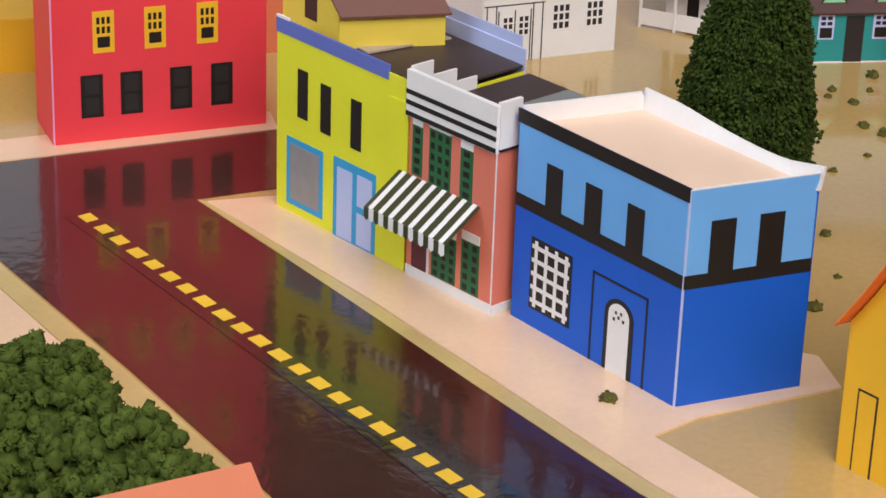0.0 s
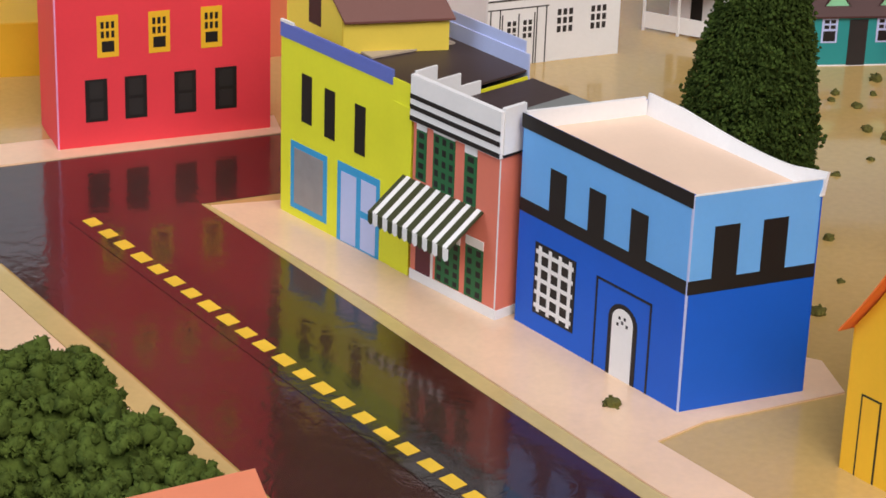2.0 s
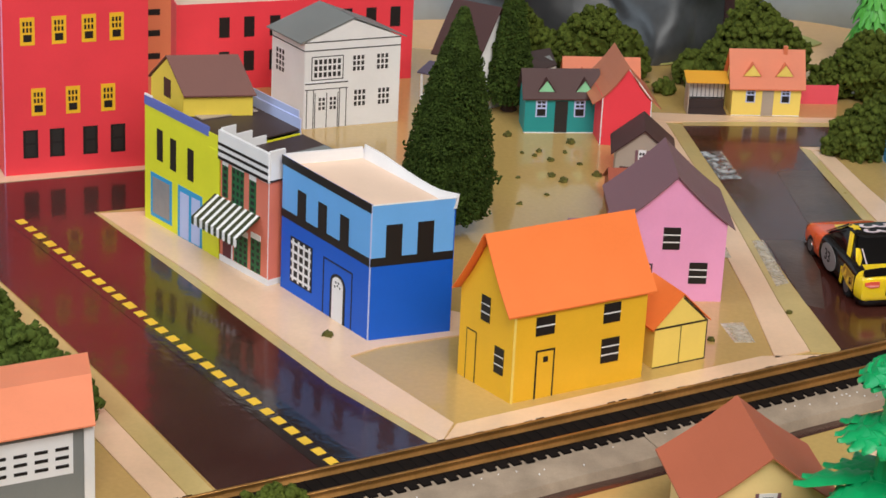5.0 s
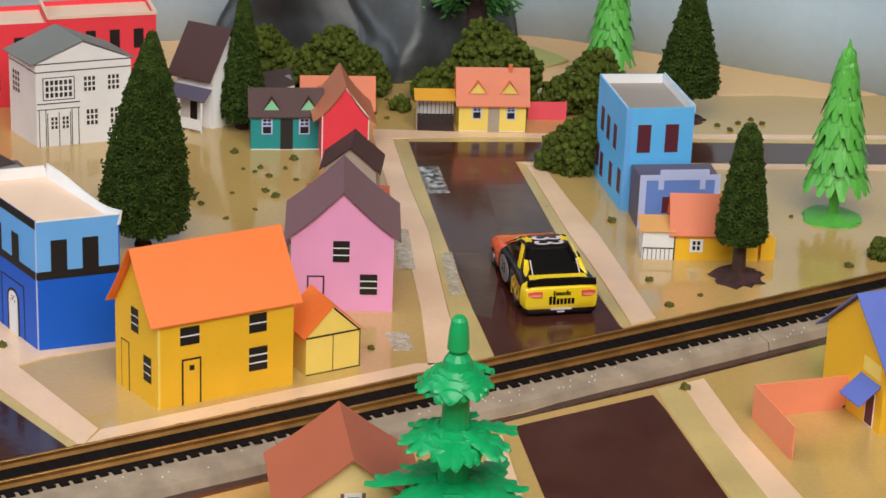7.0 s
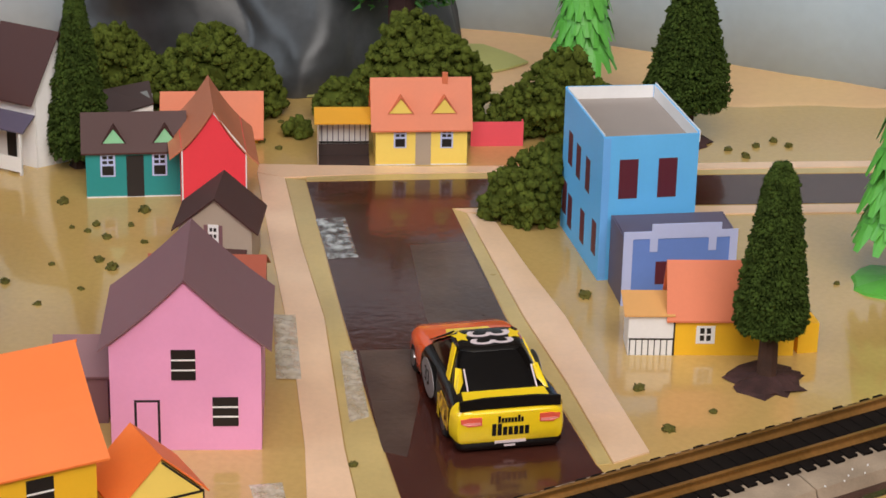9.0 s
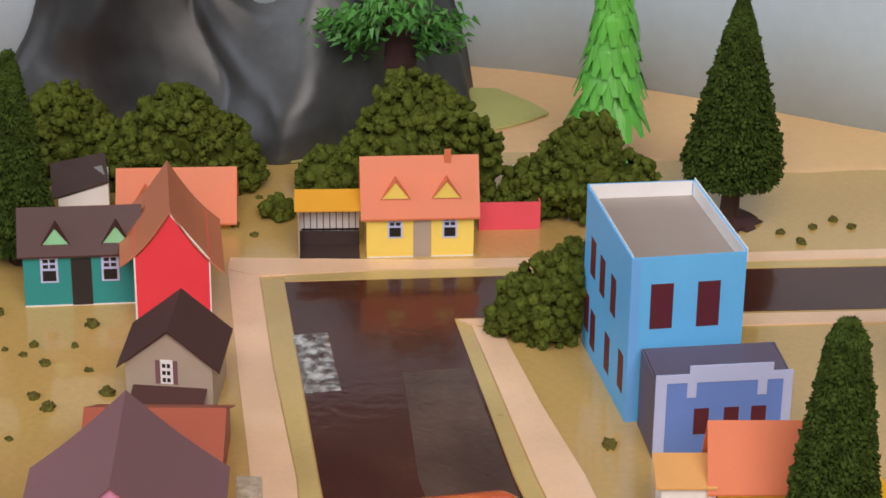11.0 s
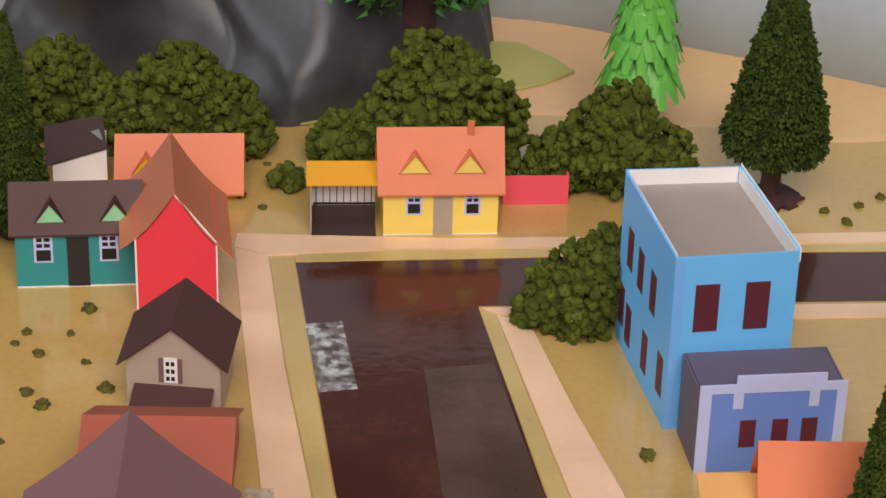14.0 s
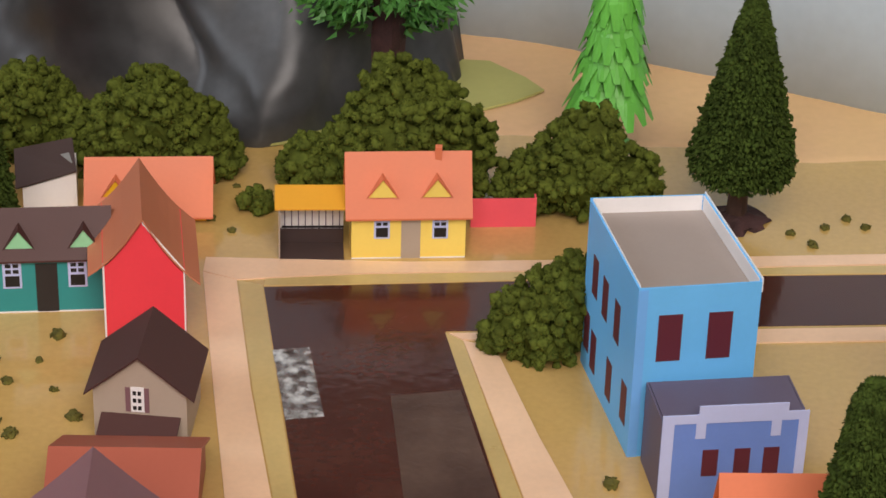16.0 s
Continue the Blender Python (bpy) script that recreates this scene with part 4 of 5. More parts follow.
ob = thing("carport", -1.75, 31.05, "white card carport with yellow roof and dark floor", "carport", rz=4)
part("floor_panel", box(0, 1.85, 0, 1.08, 0, 0.05), "slate", ob)
part("side_panel", box(-0.04, 0, 0.1, 1.14, 0, 1.5), "stone", ob)
part("low_wall", box(0, 1.85, 1.0, 1.06, 0.05, 0.48), "slate", ob)
part("rail_line", box(0.05, 1.85, 1.06, 1.085, 0.5, 0.56), "black", ob)
part("back_panel", box(0, 1.85, 1.1, 1.14, 0, 1.5), "white", ob)
for k in range(9):
    part("slat_line", box(0.12 + k * 0.2, 0.15 + k * 0.2, 1.085, 1.1, 0.2, 1.5), "winegrey", ob)
part("roof", prism(bmesh.new(), [(-0.15, 0.25, 1.52), (1.9, 0.25, 1.52), (1.9, 1.25, 1.78), (-0.15, 1.25, 1.78)], (0, 0, 0.05)), "ochre", ob)
ob = thing("pink_shed", 3.75, 33.4, "low hot-pink card fence panel behind the cottage", "shed", rz=5)
part("wall", box(0, 1.95, 0, 0.05, 0, 0.95), "hotpink", ob)
part("wall", box(1.9, 1.95, 0.05, 0.3, 0, 0.95), "hotpink", ob)

# ---- light blue building, periwinkle shop, cottage ----
b = [(7.85, 21.5), (10.95, 22.05), (9.85, 26.5), (6.8, 26.1)]
ob = thing("cyan_building", *b[0], "light blue paper building with maroon windows and white parapet", "building")
p = local(b)
F = card_walls(ob, p, [5.0, 5.05, 5.05, 5.0], ["cyan"])
flat_roof(ob, p, 4.55, "roofgrey")
for i in range(4):
    g = F[i]
    if i:
        part("parapet_lining", g.rect(0.08, g.len - 0.08, 4.55, 5.05, -CARD - 0.02, -CARD), "white", ob)
part("parapet", F[1].rect(0.0, F[1].len + 0.05, 4.7, 5.1, 0, 0.03), "white", ob)
f, g = F[0], F[3]
for u in (0.87, 2.16):
    part("window", f.rect(u - 0.31, u + 0.31, 2.85, 4.2, 0, 0.015), "maroon", ob)
for u, v in ((0.95, 2.6), (1.95, 2.52), (3.1, 2.5), (0.45, 0.66), (1.15, 0.4), (2.7, 0.5), (4.1, 0.7)):
    part("window", g.rect(u - 0.24, u + 0.24, v, v + 1.15, 0, 0.015), "maroon", ob)
part("corner_fold", f.rect(0.0, 0.25, 0, 4.95, 0, 0.012), "sky", ob)
b = [(8.5, 19.55), (12.15, 20.05), (11.85, 21.95), (8.2, 21.4)]
ob = thing("periwinkle_shop", *b[0], "low periwinkle paper shop with pale lavender border", "building")
p = local(b)
F = card_walls(ob, p, [2.5, 2.35, 2.35, 2.35], ["periwinkle", "winegrey", "winegrey", "winegrey"])
flat_roof(ob, p, 2.3, "winegrey")
f = F[0]
for u0, u1, v0, v1 in ((0, 0.3, 0, 2.55), (f.len - 0.25, f.len, 0, 2.55), (0.3, f.len - 0.25, 2.3, 2.55), (0.85, 1.1, 1.85, 2.3), (2.75, 3.0, 1.85, 2.3), (0.9, 3.15, 2.55, 2.8)):
    part("border", f.rect(u0, u1, v0, v1, -0.02, 0.02), "lavender", ob)
for u in (1.27, 2.08, 2.82):
    part("window", f.rect(u - 0.2, u + 0.2, 0.72, 1.5, 0, 0.015), "maroon", ob)
b = [(9.9, 16.0), (13.6, 16.15), (13.55, 17.6), (9.85, 17.45)]
ob, F = gable_house("gold_cottage", b, 1.32, 2.75, "gold", "terra", "yellow paper cottage with terracotta roof and white porch", over=0.12, lip=0.25)
f = F[0]
win = part("window", f.rect(0.68, 1.26, 0.4, 1.0, 0, 0.014), "white", ob)
for i in range(2):
    for j in range(2):
        part("pane", f.rect(0.8 + i * 0.2, 0.93 + i * 0.2, 0.5 + j * 0.24, 0.68 + j * 0.24, 0.014, 0.02), "black", win)
part("porch_wall", f.rect(-1.4, 0, 0, 1.3, -0.04, 0), "white", ob)
part("porch_side", prism(bmesh.new(), [f.at(-1.4, 0, -0.04), f.at(-1.36, 0, -0.04), f.at(-1.36, 0, -1.2), f.at(-1.4, 0, -1.2)], (0, 0, 1.35)), "white", ob)
part("porch_roof", prism(bmesh.new(), [f.at(-1.55, 1.33, 0.1), f.at(0.0, 1.33, 0.1), f.at(0.0, 1.6, -1.2), f.at(-1.55, 1.6, -1.2)], (0, 0, 0.05)), "tan", ob)
part("rail_line", f.rect(-1.38, -0.02, 0.52, 0.57, 0, 0.012), "black", ob)
for k in range(8):
    part("baluster", f.rect(-1.36 + k * 0.19, -1.33 + k * 0.19, 0, 0.52, 0, 0.012), "black", ob)
part("corner_line", f.rect(-0.02, 0.03, 0, 1.3, 0, 0.014), "black", ob)
ob = thing("gold_box", 13.75, 16.3, "small golden card box beside the cottage", "shed", rz=12)
part("wall", box(0, 0.65, 0, 0.05, 0, 1.0), "gold", ob)
part("wall", box(0, 0.05, 0.05, 0.8, 0, 1.0), "gold", ob)
part("roof", box(0, 0.65, 0.05, 0.8, 0.95, 1.0), "gold", ob)

# ---- near houses this side of the track ----
b = foot(-4.9, -11.9, 9.5, 4.1, 3.8)
ob, F = gable_house("cream_house", b, 2.5, 4.0, "straw", "tile", "cream paper house with wide terracotta roof", False, over=0.55, lip=0.3, sag=0.08)
f = F[0]
win = part("window", f.rect(1.8, 2.4, 1.75, 2.7, 0, 0.014), "white", ob)
for j in range(2):
    part("pane", f.rect(1.92, 2.28, 1.85 + j * 0.42, 2.15 + j * 0.42, 0.014, 0.02), "mark_grey", win)
for u in (1.68, 2.4):
    part("shutter", f.rect(u, u + 0.12, 1.75, 2.7, 0, 0.02), "mauve", ob)
part("porch_roof", prism(bmesh.new(), [f.at(0.9, 1.65, 0), f.at(3.4, 1.65, 0), f.at(3.4, 1.1, 1.1), f.at(0.9, 1.1, 1.1)], (0, 0, 0.06)), "tile", ob)
part("porch_front", f.rect(1.0, 3.3, 0, 1.1, 0.95, 1.0), "caryellow", ob)
b = foot(16.6, -0.3, 24, 4.5, 4.2)
ob, F = gable_house("mustard_house", b, 3.0, 4.9, "gold", "lilac", "mustard paper house with blue roof and blue awning", True, over=0.5, lip=0.25)
g = F[3]
part("window_awning", prism(bmesh.new(), [g.at(2.6, 1.9, 0.02), g.at(4.0, 1.9, 0.02), g.at(4.0, 1.2, 0.9), g.at(2.6, 1.2, 0.9)], (0, 0, 0.05)), "lilac", ob)
part("window", g.rect(2.7, 3.9, 2.1, 2.7, 0, 0.015), "pale", ob)
printed(ob, g, 3.4, 0.1, 0.5, 1.3, "maroon", frame="white", name="door")
ob = thing("salmon_wall", 11.9, 0.7, "low salmon card wall folded into a corner", "wall", rz=18)
part("wall", box(0, 4.0, 0, 0.06, 0, 1.4), "coral", ob)
part("wall", box(0, 0.06, -3.6, 0, 0, 1.4), "coral", ob)
b = [(-30.6, -12.2), (-24.5, -9.05), (-25.4, -4.3), (-31.5, -7.45)]
ob, F = gable_house("orange_roof_shop", b, 2.85, 3.3, "grey", "coral", "grey paper shop with broad pale orange roof", True, over=0.3, lip=0.1)
f = F[0]
part("sign_panel", f.rect(3.3, 6.2, 1.15, 2.6, 0, 0.02), "white", ob)
for j in range(3):
    for i in range(4):
        part("pane", f.rect(3.5 + i * 0.7, 3.95 + i * 0.7, 1.4 + j * 0.32, 1.52 + j * 0.32, 0.02, 0.03), "black", ob)
part("corner_post", f.rect(f.len - 0.3, f.len + 0.05, 0, 2.75, 0, 0.06), "white", ob)


# ---- trees and bushes ----
def leaf_mesh(name, pts, normals, size, rnd, material, parent, droop=0.0, long=1.6):
    """Many small bent leaf chips at pts, facing outwards."""
    verts, faces = [], []
    for p, n in zip(pts, normals):
        s = size * (0.6 + 0.8 * rnd.random())
        n = (n + Vector((rnd.uniform(-0.7, 0.7), rnd.uniform(-0.7, 0.7), rnd.uniform(-0.7, 0.7)))).normalized()
        t = n.cross(Vector((rnd.uniform(-1, 1), rnd.uniform(-1, 1), rnd.uniform(-1, 1)))).normalized()
        w = n.cross(t)
        tip = p + n * s * long + Vector((0, 0, -droop * s))
        k = len(verts)
        verts += [p - t * s * 0.5 - n * s * 0.3, p + t * s * 0.5 - n * s * 0.3, tip, p + w * s * 0.55]
        faces += [(k, k + 1, k + 2), (k, k + 3, k + 2), (k + 1, k + 3, k + 2)]
    me = bpy.data.meshes.new(name)
    me.from_pydata([v * CM for v in verts], [], faces)
    me.materials.append(M[material])
    ob = new(name, me)
    ob.parent = parent
    return ob


def clump_mesh(name, pts, sizes, rnd, material, parent, fine=False):
    """Many small rounded, uneven foam clumps, smooth shaded, in one mesh."""
    src = bmesh.new()
    bmesh.ops.create_icosphere(src, subdivisions=2 if fine else 1, radius=1.0)
    src.verts.ensure_lookup_table()
    base = [v.co.copy() for v in src.verts]
    tris = [tuple(v.index for v in f.verts) for f in src.faces]
    src.free()
    shapes = []
    for k in range(12):
        turn = Matrix.Rotation(rnd.uniform(0, 6.28), 3, "X") @ Matrix.Rotation(rnd.uniform(0, 6.28), 3, "Z")
        shapes.append([turn @ (v * (1 + 0.8 * noise.noise(v * 2.6 + Vector((k * 7.3, 0, 0))))) for v in base])
    verts, faces = [], []
    for p, r in zip(pts, sizes):
        k = len(verts)
        verts += [(p + v * r) * CM for v in rnd.choice(shapes)]
        faces += [(a + k, b + k, c + k) for a, b, c in tris]
    me = bpy.data.meshes.new(name)
    me.from_pydata(verts, [], faces)
    me.polygons.foreach_set("use_smooth", [True] * len(faces))
    me.materials.append(M[material])
    ob = new(name, me)
    ob.parent = parent
    return ob


def lathe(profile, n=14, jitter=0.0, seed=1):
    """A turned solid from (radius, height) pairs."""
    bm = bmesh.new()
    rnd = random.Random(seed)
    rings = []
    for r, z in profile:
        rings.append([bm.verts.new((math.cos(2 * math.pi * i / n) * r * (1 + rnd.uniform(-jitter, jitter)), math.sin(2 * math.pi * i / n) * r * (1 + rnd.uniform(-jitter, jitter)), z)) for i in range(n)])
    for a, b in zip(rings, rings[1:]):
        for i in range(n):
            bm.faces.new((a[i], a[(i + 1) % n], b[(i + 1) % n], b[i]))
    bm.faces.new(list(reversed(rings[0]))), bm.faces.new(rings[-1])
    return bm


def conifer(x, y, h, r, trunk, count, seed, label, top=0.3, base=0.0, size=0.1, z=0.0, full=0.0, lean=0.0):
    """A flocked model conifer: trunk, dense tapering crown of small tufts."""
    rnd = random.Random(seed)
    ob = thing("conifer_tree", x, y, label, "tree", z, group="dark conifers")
    ob.matrix_basis = pose(x * CM, y * CM, z * CM, 0, lean, 0)
    part("trunk", lathe([(0.42, 0), (0.3, 0.25), (0.26, trunk), (0.2, h * 0.6)], 10, 0.12, seed), "bark", ob)
    if base:
        part("mulch_base", lathe([(base, 0.0), (base * 0.95, 0.08), (base * 0.6, 0.16), (0.3, 0.26)], 22, 0.24, seed + 1), "mulch", ob)
    prof = []
    for k in range(13):
        t = k / 12
        rr = r * (1 - t ** full if full else (1 - t) ** 0.92) + top * t
        if t < 0.1:
            rr *= 0.86 + 1.4 * t
        if k == 12:
            rr = top * 0.5
        prof.append((max(0.1, rr), trunk + (h - trunk) * t))
    part("crown_core", lathe([(a * 0.82, c) for a, c in prof], 16, 0.1, seed + 2), "needle", ob)
    pts, sizes = [], []
    for _ in range(count // 3):
        t = rnd.random() ** 1.25
        k = min(11, int(t * 12))
        q = t * 12 - k
        rr = prof[k][0] * (1 - q) + prof[k + 1][0] * q
        a = rnd.uniform(0, 2 * math.pi)
        lump = 1 + 0.3 * noise.noise(Vector((math.cos(a) * 3.2, math.sin(a) * 3.2, t * 14 + seed)))
        rr *= lump * rnd.uniform(0.84, 1.06)
        pts.append(Vector((math.cos(a) * rr, math.sin(a) * rr, trunk + (h - trunk) * t - rnd.uniform(0, 0.05))))
        sizes.append(size * rnd.uniform(0.45, 0.95))
    clump_mesh("crown", pts, sizes, rnd, "needle", ob)
    pts, nor = [], []
    for _ in range(count // 2):
        t = rnd.random() ** 1.25
        k = min(11, int(t * 12))
        q = t * 12 - k
        rr = (prof[k][0] * (1 - q) + prof[k + 1][0] * q) * rnd.uniform(0.95, 1.08)
        a = rnd.uniform(0, 2 * math.pi)
        pts.append(Vector((math.cos(a) * rr, math.sin(a) * rr, trunk + (h - trunk) * t)))
        nor.append(Vector((math.cos(a), math.sin(a), -0.45 if t < 0.97 else 0.8)))
    leaf_mesh("needles", pts, nor, size * 0.75, rnd, "needle", ob, 0.3)
    return ob


def bush(x, y, lumps, seed, label, material="bush", size=0.13, z=0.0, name="bush"):
    """A foam bush of overlapping lumps covered with crumbs. lumps: (dx, dy, z, radius)."""
    rnd = random.Random(seed)
    ob = thing(name, x, y, label, "bush", z, group="foam bushes")
    bm = bmesh.new()
    for dx, dy, zz, r in lumps:
        m = Matrix.Translation((dx, dy, zz)) @ Matrix.Diagonal((1, 1, 0.9, 1))
        made = bmesh.ops.create_icosphere(bm, subdivisions=2, radius=r * 0.86, matrix=m)
        for v in made["verts"]:
            v.co += (v.co - Vector((dx, dy, zz))) * 0.35 * noise.noise(v.co * 1.7 + Vector((seed, 0, 0)))
            v.co.z = max(v.co.z, 0.0)
    part("crown_core", bm, material, ob)
    pts, sizes, bits, dirs = [], [], [], []
    for dx, dy, zz, r in lumps:
        c = Vector((dx, dy, zz))
        for _ in range(int(150 * r * r) + 20):
            d = Vector((rnd.gauss(0, 1), rnd.gauss(0, 1), rnd.gauss(0, 1))).normalized()
            q = c + d * r * (0.96 + 0.24 * noise.noise(d * 2.6 + c + Vector((seed, 0, 0)))) * rnd.uniform(0.92, 1.06)
            if q.z < 0.05:
                continue
            clump = rnd.uniform(0.6, 1.5) * size
            pts.append(q)
            sizes.append(clump)
            for _ in range(15):
                e = (Vector((rnd.gauss(0, 1), rnd.gauss(0, 1), rnd.gauss(0, 1))) + d * 0.8).normalized()
                bits.append(Vector((q.x + e.x * clump * 0.9, q.y + e.y * clump * 0.9, max(0.03, q.z + e.z * clump * 0.9))))
                dirs.append(e)
    clump_mesh("foliage", pts, sizes, rnd, material, ob, True)
    leaf_mesh("foam_fuzz", bits, dirs, size * 0.62, rnd, material, ob, 0.0, 0.9)
    return ob


conifer(-13.32, 15.4, 9.75, 1.85, 0.95, 30000, 11, "tall dark green flocked conifer behind the shops", top=0.14, size=0.08, full=1.7, lean=3.0)
conifer(-10.3, 30.7, 6.9, 1.15, 0.6, 9000, 12, "dark green flocked conifer beside the teal house", top=0.12)
conifer(12.58, 14.4, 7.0, 1.08, 1.8, 17000, 13, "blunt-topped dark conifer on a brown mulch disc", top=0.34, base=1.2, size=0.085)
conifer(11.75, 34.4, 7.6, 1.62, 1.6, 12000, 14, "tall dark green flocked conifer beyond the far road", top=0.12, base=0.9)
conifer(30, 36, 8, 1.6, 0.8, 2500, 15, "dark green flocked conifer at the layout's edge", top=0.2)


def skirt_tree(x, y, h, r, trunk, tiers, seed, label, z=0.0, base=1.4):
    """A bright plastic fir: overlapping skirts of drooping blades."""
    rnd = random.Random(seed)
    ob = thing("plastic_fir", x, y, label, "tree", z, group="bright plastic firs")
    part("trunk", lathe([(0.42, 0), (0.25, 0.3), (0.2, trunk), (0.12, h * 0.95)], 10, 0.05, seed), "leaf", ob)
    part("base", lathe([(base, 0), (base * 0.96, 0.1), (base * 0.5, 0.22), (0.3, 0.3)], 16, 0.1, seed), "leaf", ob)
    for k in range(tiers):
        t0 = k / tiers
        rr = r * (1 - t0) ** 0.8 + 0.12
        zb = trunk + (h - trunk) * t0
        zt = min(h, zb + (h - trunk) / tiers * 1.75)
        bm = bmesh.new()
        for row in range(3):
            n = max(9, int(17 * (1 - t0 * 0.5)))
            for i in range(n):
                a = 2 * math.pi * (i + 0.5 * row) / n + rnd.uniform(-0.08, 0.08)
                d, s = Vector((math.cos(a), math.sin(a), 0)), Vector((-math.sin(a), math.cos(a), 0))
                rr2, zz2 = rr * (1 - 0.12 * row) * rnd.uniform(0.9, 1.05), zb + row * 0.25 * (zt - zb) + rnd.uniform(-0.08, 0.08)
                w = math.pi * rr2 / n * 1.1
                top = Vector((0, 0, zt)) + d * rr * 0.12
                mid = Vector((0, 0, zz2 + (zt - zz2) * 0.4)) + d * rr2 * 0.72
                tip = Vector((0, 0, zz2)) + d * rr2
                q = [bm.verts.new(v) for v in (top, mid - s * w, mid + d * 0.06 + Vector((0, 0, 0.05)), mid + s * w, tip - s * w * 0.35, tip + s * w * 0.35)]
                bm.faces.new((q[0], q[1], q[2])), bm.faces.new((q[0], q[2], q[3]))
                bm.faces.new((q[1], q[4], q[2])), bm.faces.new((q[2], q[4], q[5])), bm.faces.new((q[2], q[5], q[3]))
        part("skirt", bm, "leaf", ob)
    part("tip", lathe([(0.16, h * 0.93), (0.1, h), (0.03, h * 1.04)], 8), "leaf", ob)
    return ob


skirt_tree(17.6, 21.7, 8.3, 1.55, 1.5, 6, 21, "bright green plastic fir on a round green foot")
skirt_tree(8.0, 38.2, 7.6, 1.35, 1.2, 6, 22, "bright green plastic fir on the tan hill", z=0.4, base=0.8)
skirt_tree(24.5, 25.5, 8.0, 1.5, 1.3, 6, 23, "bright green plastic fir at the layout's edge")


def fan_tree(x, y, h, label):
    """An emerald plastic tree: thick stem, knob on top, tiers of flat lobed fans."""
    rnd = random.Random(31)
    ob = thing("emerald_tree", x, y, label, "tree")
    part("trunk", lathe([(0.9, 0), (0.55, 0.4), (0.5, h * 0.5), (0.4, h - 1.7), (0.24, h - 1.5), (0.24, h - 1.1)], 14), "emerald", ob)
    part("knob", lathe([(0.3, h - 1.15), (0.36, h - 1.1), (0.32, h - 0.5), (0.26, h - 0.12), (0.17, h)], 14), "emerald", ob)
    for k, (zt, r) in enumerate(((h - 1.75, 1.42), (h - 3.8, 2.05), (h - 5.7, 2.75), (h - 7.3, 3.15), (h - 8.9, 3.5))):
        part("tier_hub", lathe([(0.47, zt - 0.22), (0.52, zt - 0.05), (0.44, zt + 0.3), (0.3, zt + 0.5)], 14), "emerald", ob)
        n = 7 if k == 0 else 6
        for i in range(n):
            a = 2 * math.pi * (i + 0.4 * k) / n + rnd.uniform(-0.1, 0.1)
            bm = bmesh.new()
            for q in range(4):
                turn = a + (q - 1.5) * 0.23 + rnd.uniform(-0.06, 0.06)
                d, s = Vector((math.cos(turn), math.sin(turn), 0)), Vector((-math.sin(turn), math.cos(turn), 0))
                root = Vector((math.cos(a), math.sin(a), 0)) * 0.38
                reach = r * rnd.uniform(0.8, 1.1) * (1.0 if q in (1, 2) else 0.86)
                drop = rnd.uniform(0.4, 0.75)
                rows = []
                for j in range(8):
                    t = j / 7
                    c = root.lerp(d * reach, t) + Vector((0, 0, zt - drop * t ** 1.5 + (0.05 if j % 2 else -0.03)))
                    w = (0.19 if k == 0 else 0.115) * r * (0.75 + 0.5 * math.sin(math.pi * t)) * (0.35 if j == 7 else 1.0) * (1.25 if j % 2 else 0.8)
                    rows.append([bm.verts.new(c + s * x * w + Vector((0, 0, zz))) for x, zz in ((-1, -0.09), (-0.4, 0.0), (0.4, 0.0), (1, -0.09), (0.5, -0.13), (-0.5, -0.13))])
                for p0, p1 in zip(rows, rows[1:]):
                    for m in range(6):
                        bm.faces.new((p0[m], p0[(m + 1) % 6], p1[(m + 1) % 6], p1[m]))
                bm.faces.new(rows[0]), bm.faces.new(list(reversed(rows[-1])))
            shade(part("branch", bm, "emerald", ob))
    return ob


fan_tree(0.46, -13.7, 10.3, "emerald green moulded plastic tree beside the near road")

bush(5.6, 26.6, [(-0.3, 0, 0.9, 0.95), (0.6, 0.1, 1.5, 1.1), (1.1, 0.2, 1.9, 0.9), (-0.9, 0, 0.5, 0.6), (0.3, -0.3, 0.6, 0.9)], 41, "olive green foam bush beside the light blue building")
bush(1.2, 35.6, [(0.6, 0, 2.0, 1.9), (-0.6, 0, 1.3, 1.4), (1.7, 0, 1.6, 1.5), (0.4, 0.2, 3.1, 1.2), (-2.4, 0.1, 0.7, 0.9), (-1.6, 0, 0.9, 0.9), (2.3, -0.6, 0.5, 0.6)], 42, "large olive foam bush behind the yellow cottage")
bush(7.0, 34.8, [(0, 0, 1.3, 1.4), (-1.4, 0, 0.8, 1.0), (1.4, 0, 0.9, 1.1), (0.2, 0.2, 2.3, 1.0), (-2.1, -0.1, 0.5, 0.6)], 43, "wide olive foam bush by the pink shed")
bush(-6.2, 36.3, [(0, 0, 1.6, 1.6), (-1.3, 0, 1.1, 1.2), (1.3, 0, 1.1, 1.3), (0.2, 0, 2.5, 1.0), (2.1, 0, 0.6, 0.8)], 44, "olive foam bush behind the orange-roofed house")
bush(-10.0, 37.2, [(0, 0, 1.5, 1.4), (-1.0, 0, 1.0, 1.1), (0.8, 0, 1.2, 1.1), (0.1, 0, 2.3, 0.9)], 45, "olive foam bush before the grey rock")
bush(-30.0, -0.4, [(0, 0, 1.8, 1.6), (-1.6, -0.6, 1.6, 1.7), (1.6, -1.2, 1.3, 1.4), (3.3, -2.3, 0.95, 1.1), (4.2, -2.9, 0.6, 0.7), (0.5, 0.0, 2.7, 0.8), (-0.6, -1.8, 1.2, 1.6), (1.7, -2.8, 0.8, 1.2)], 46, "deep green foam bush beside the main street", "deep", size=0.15)
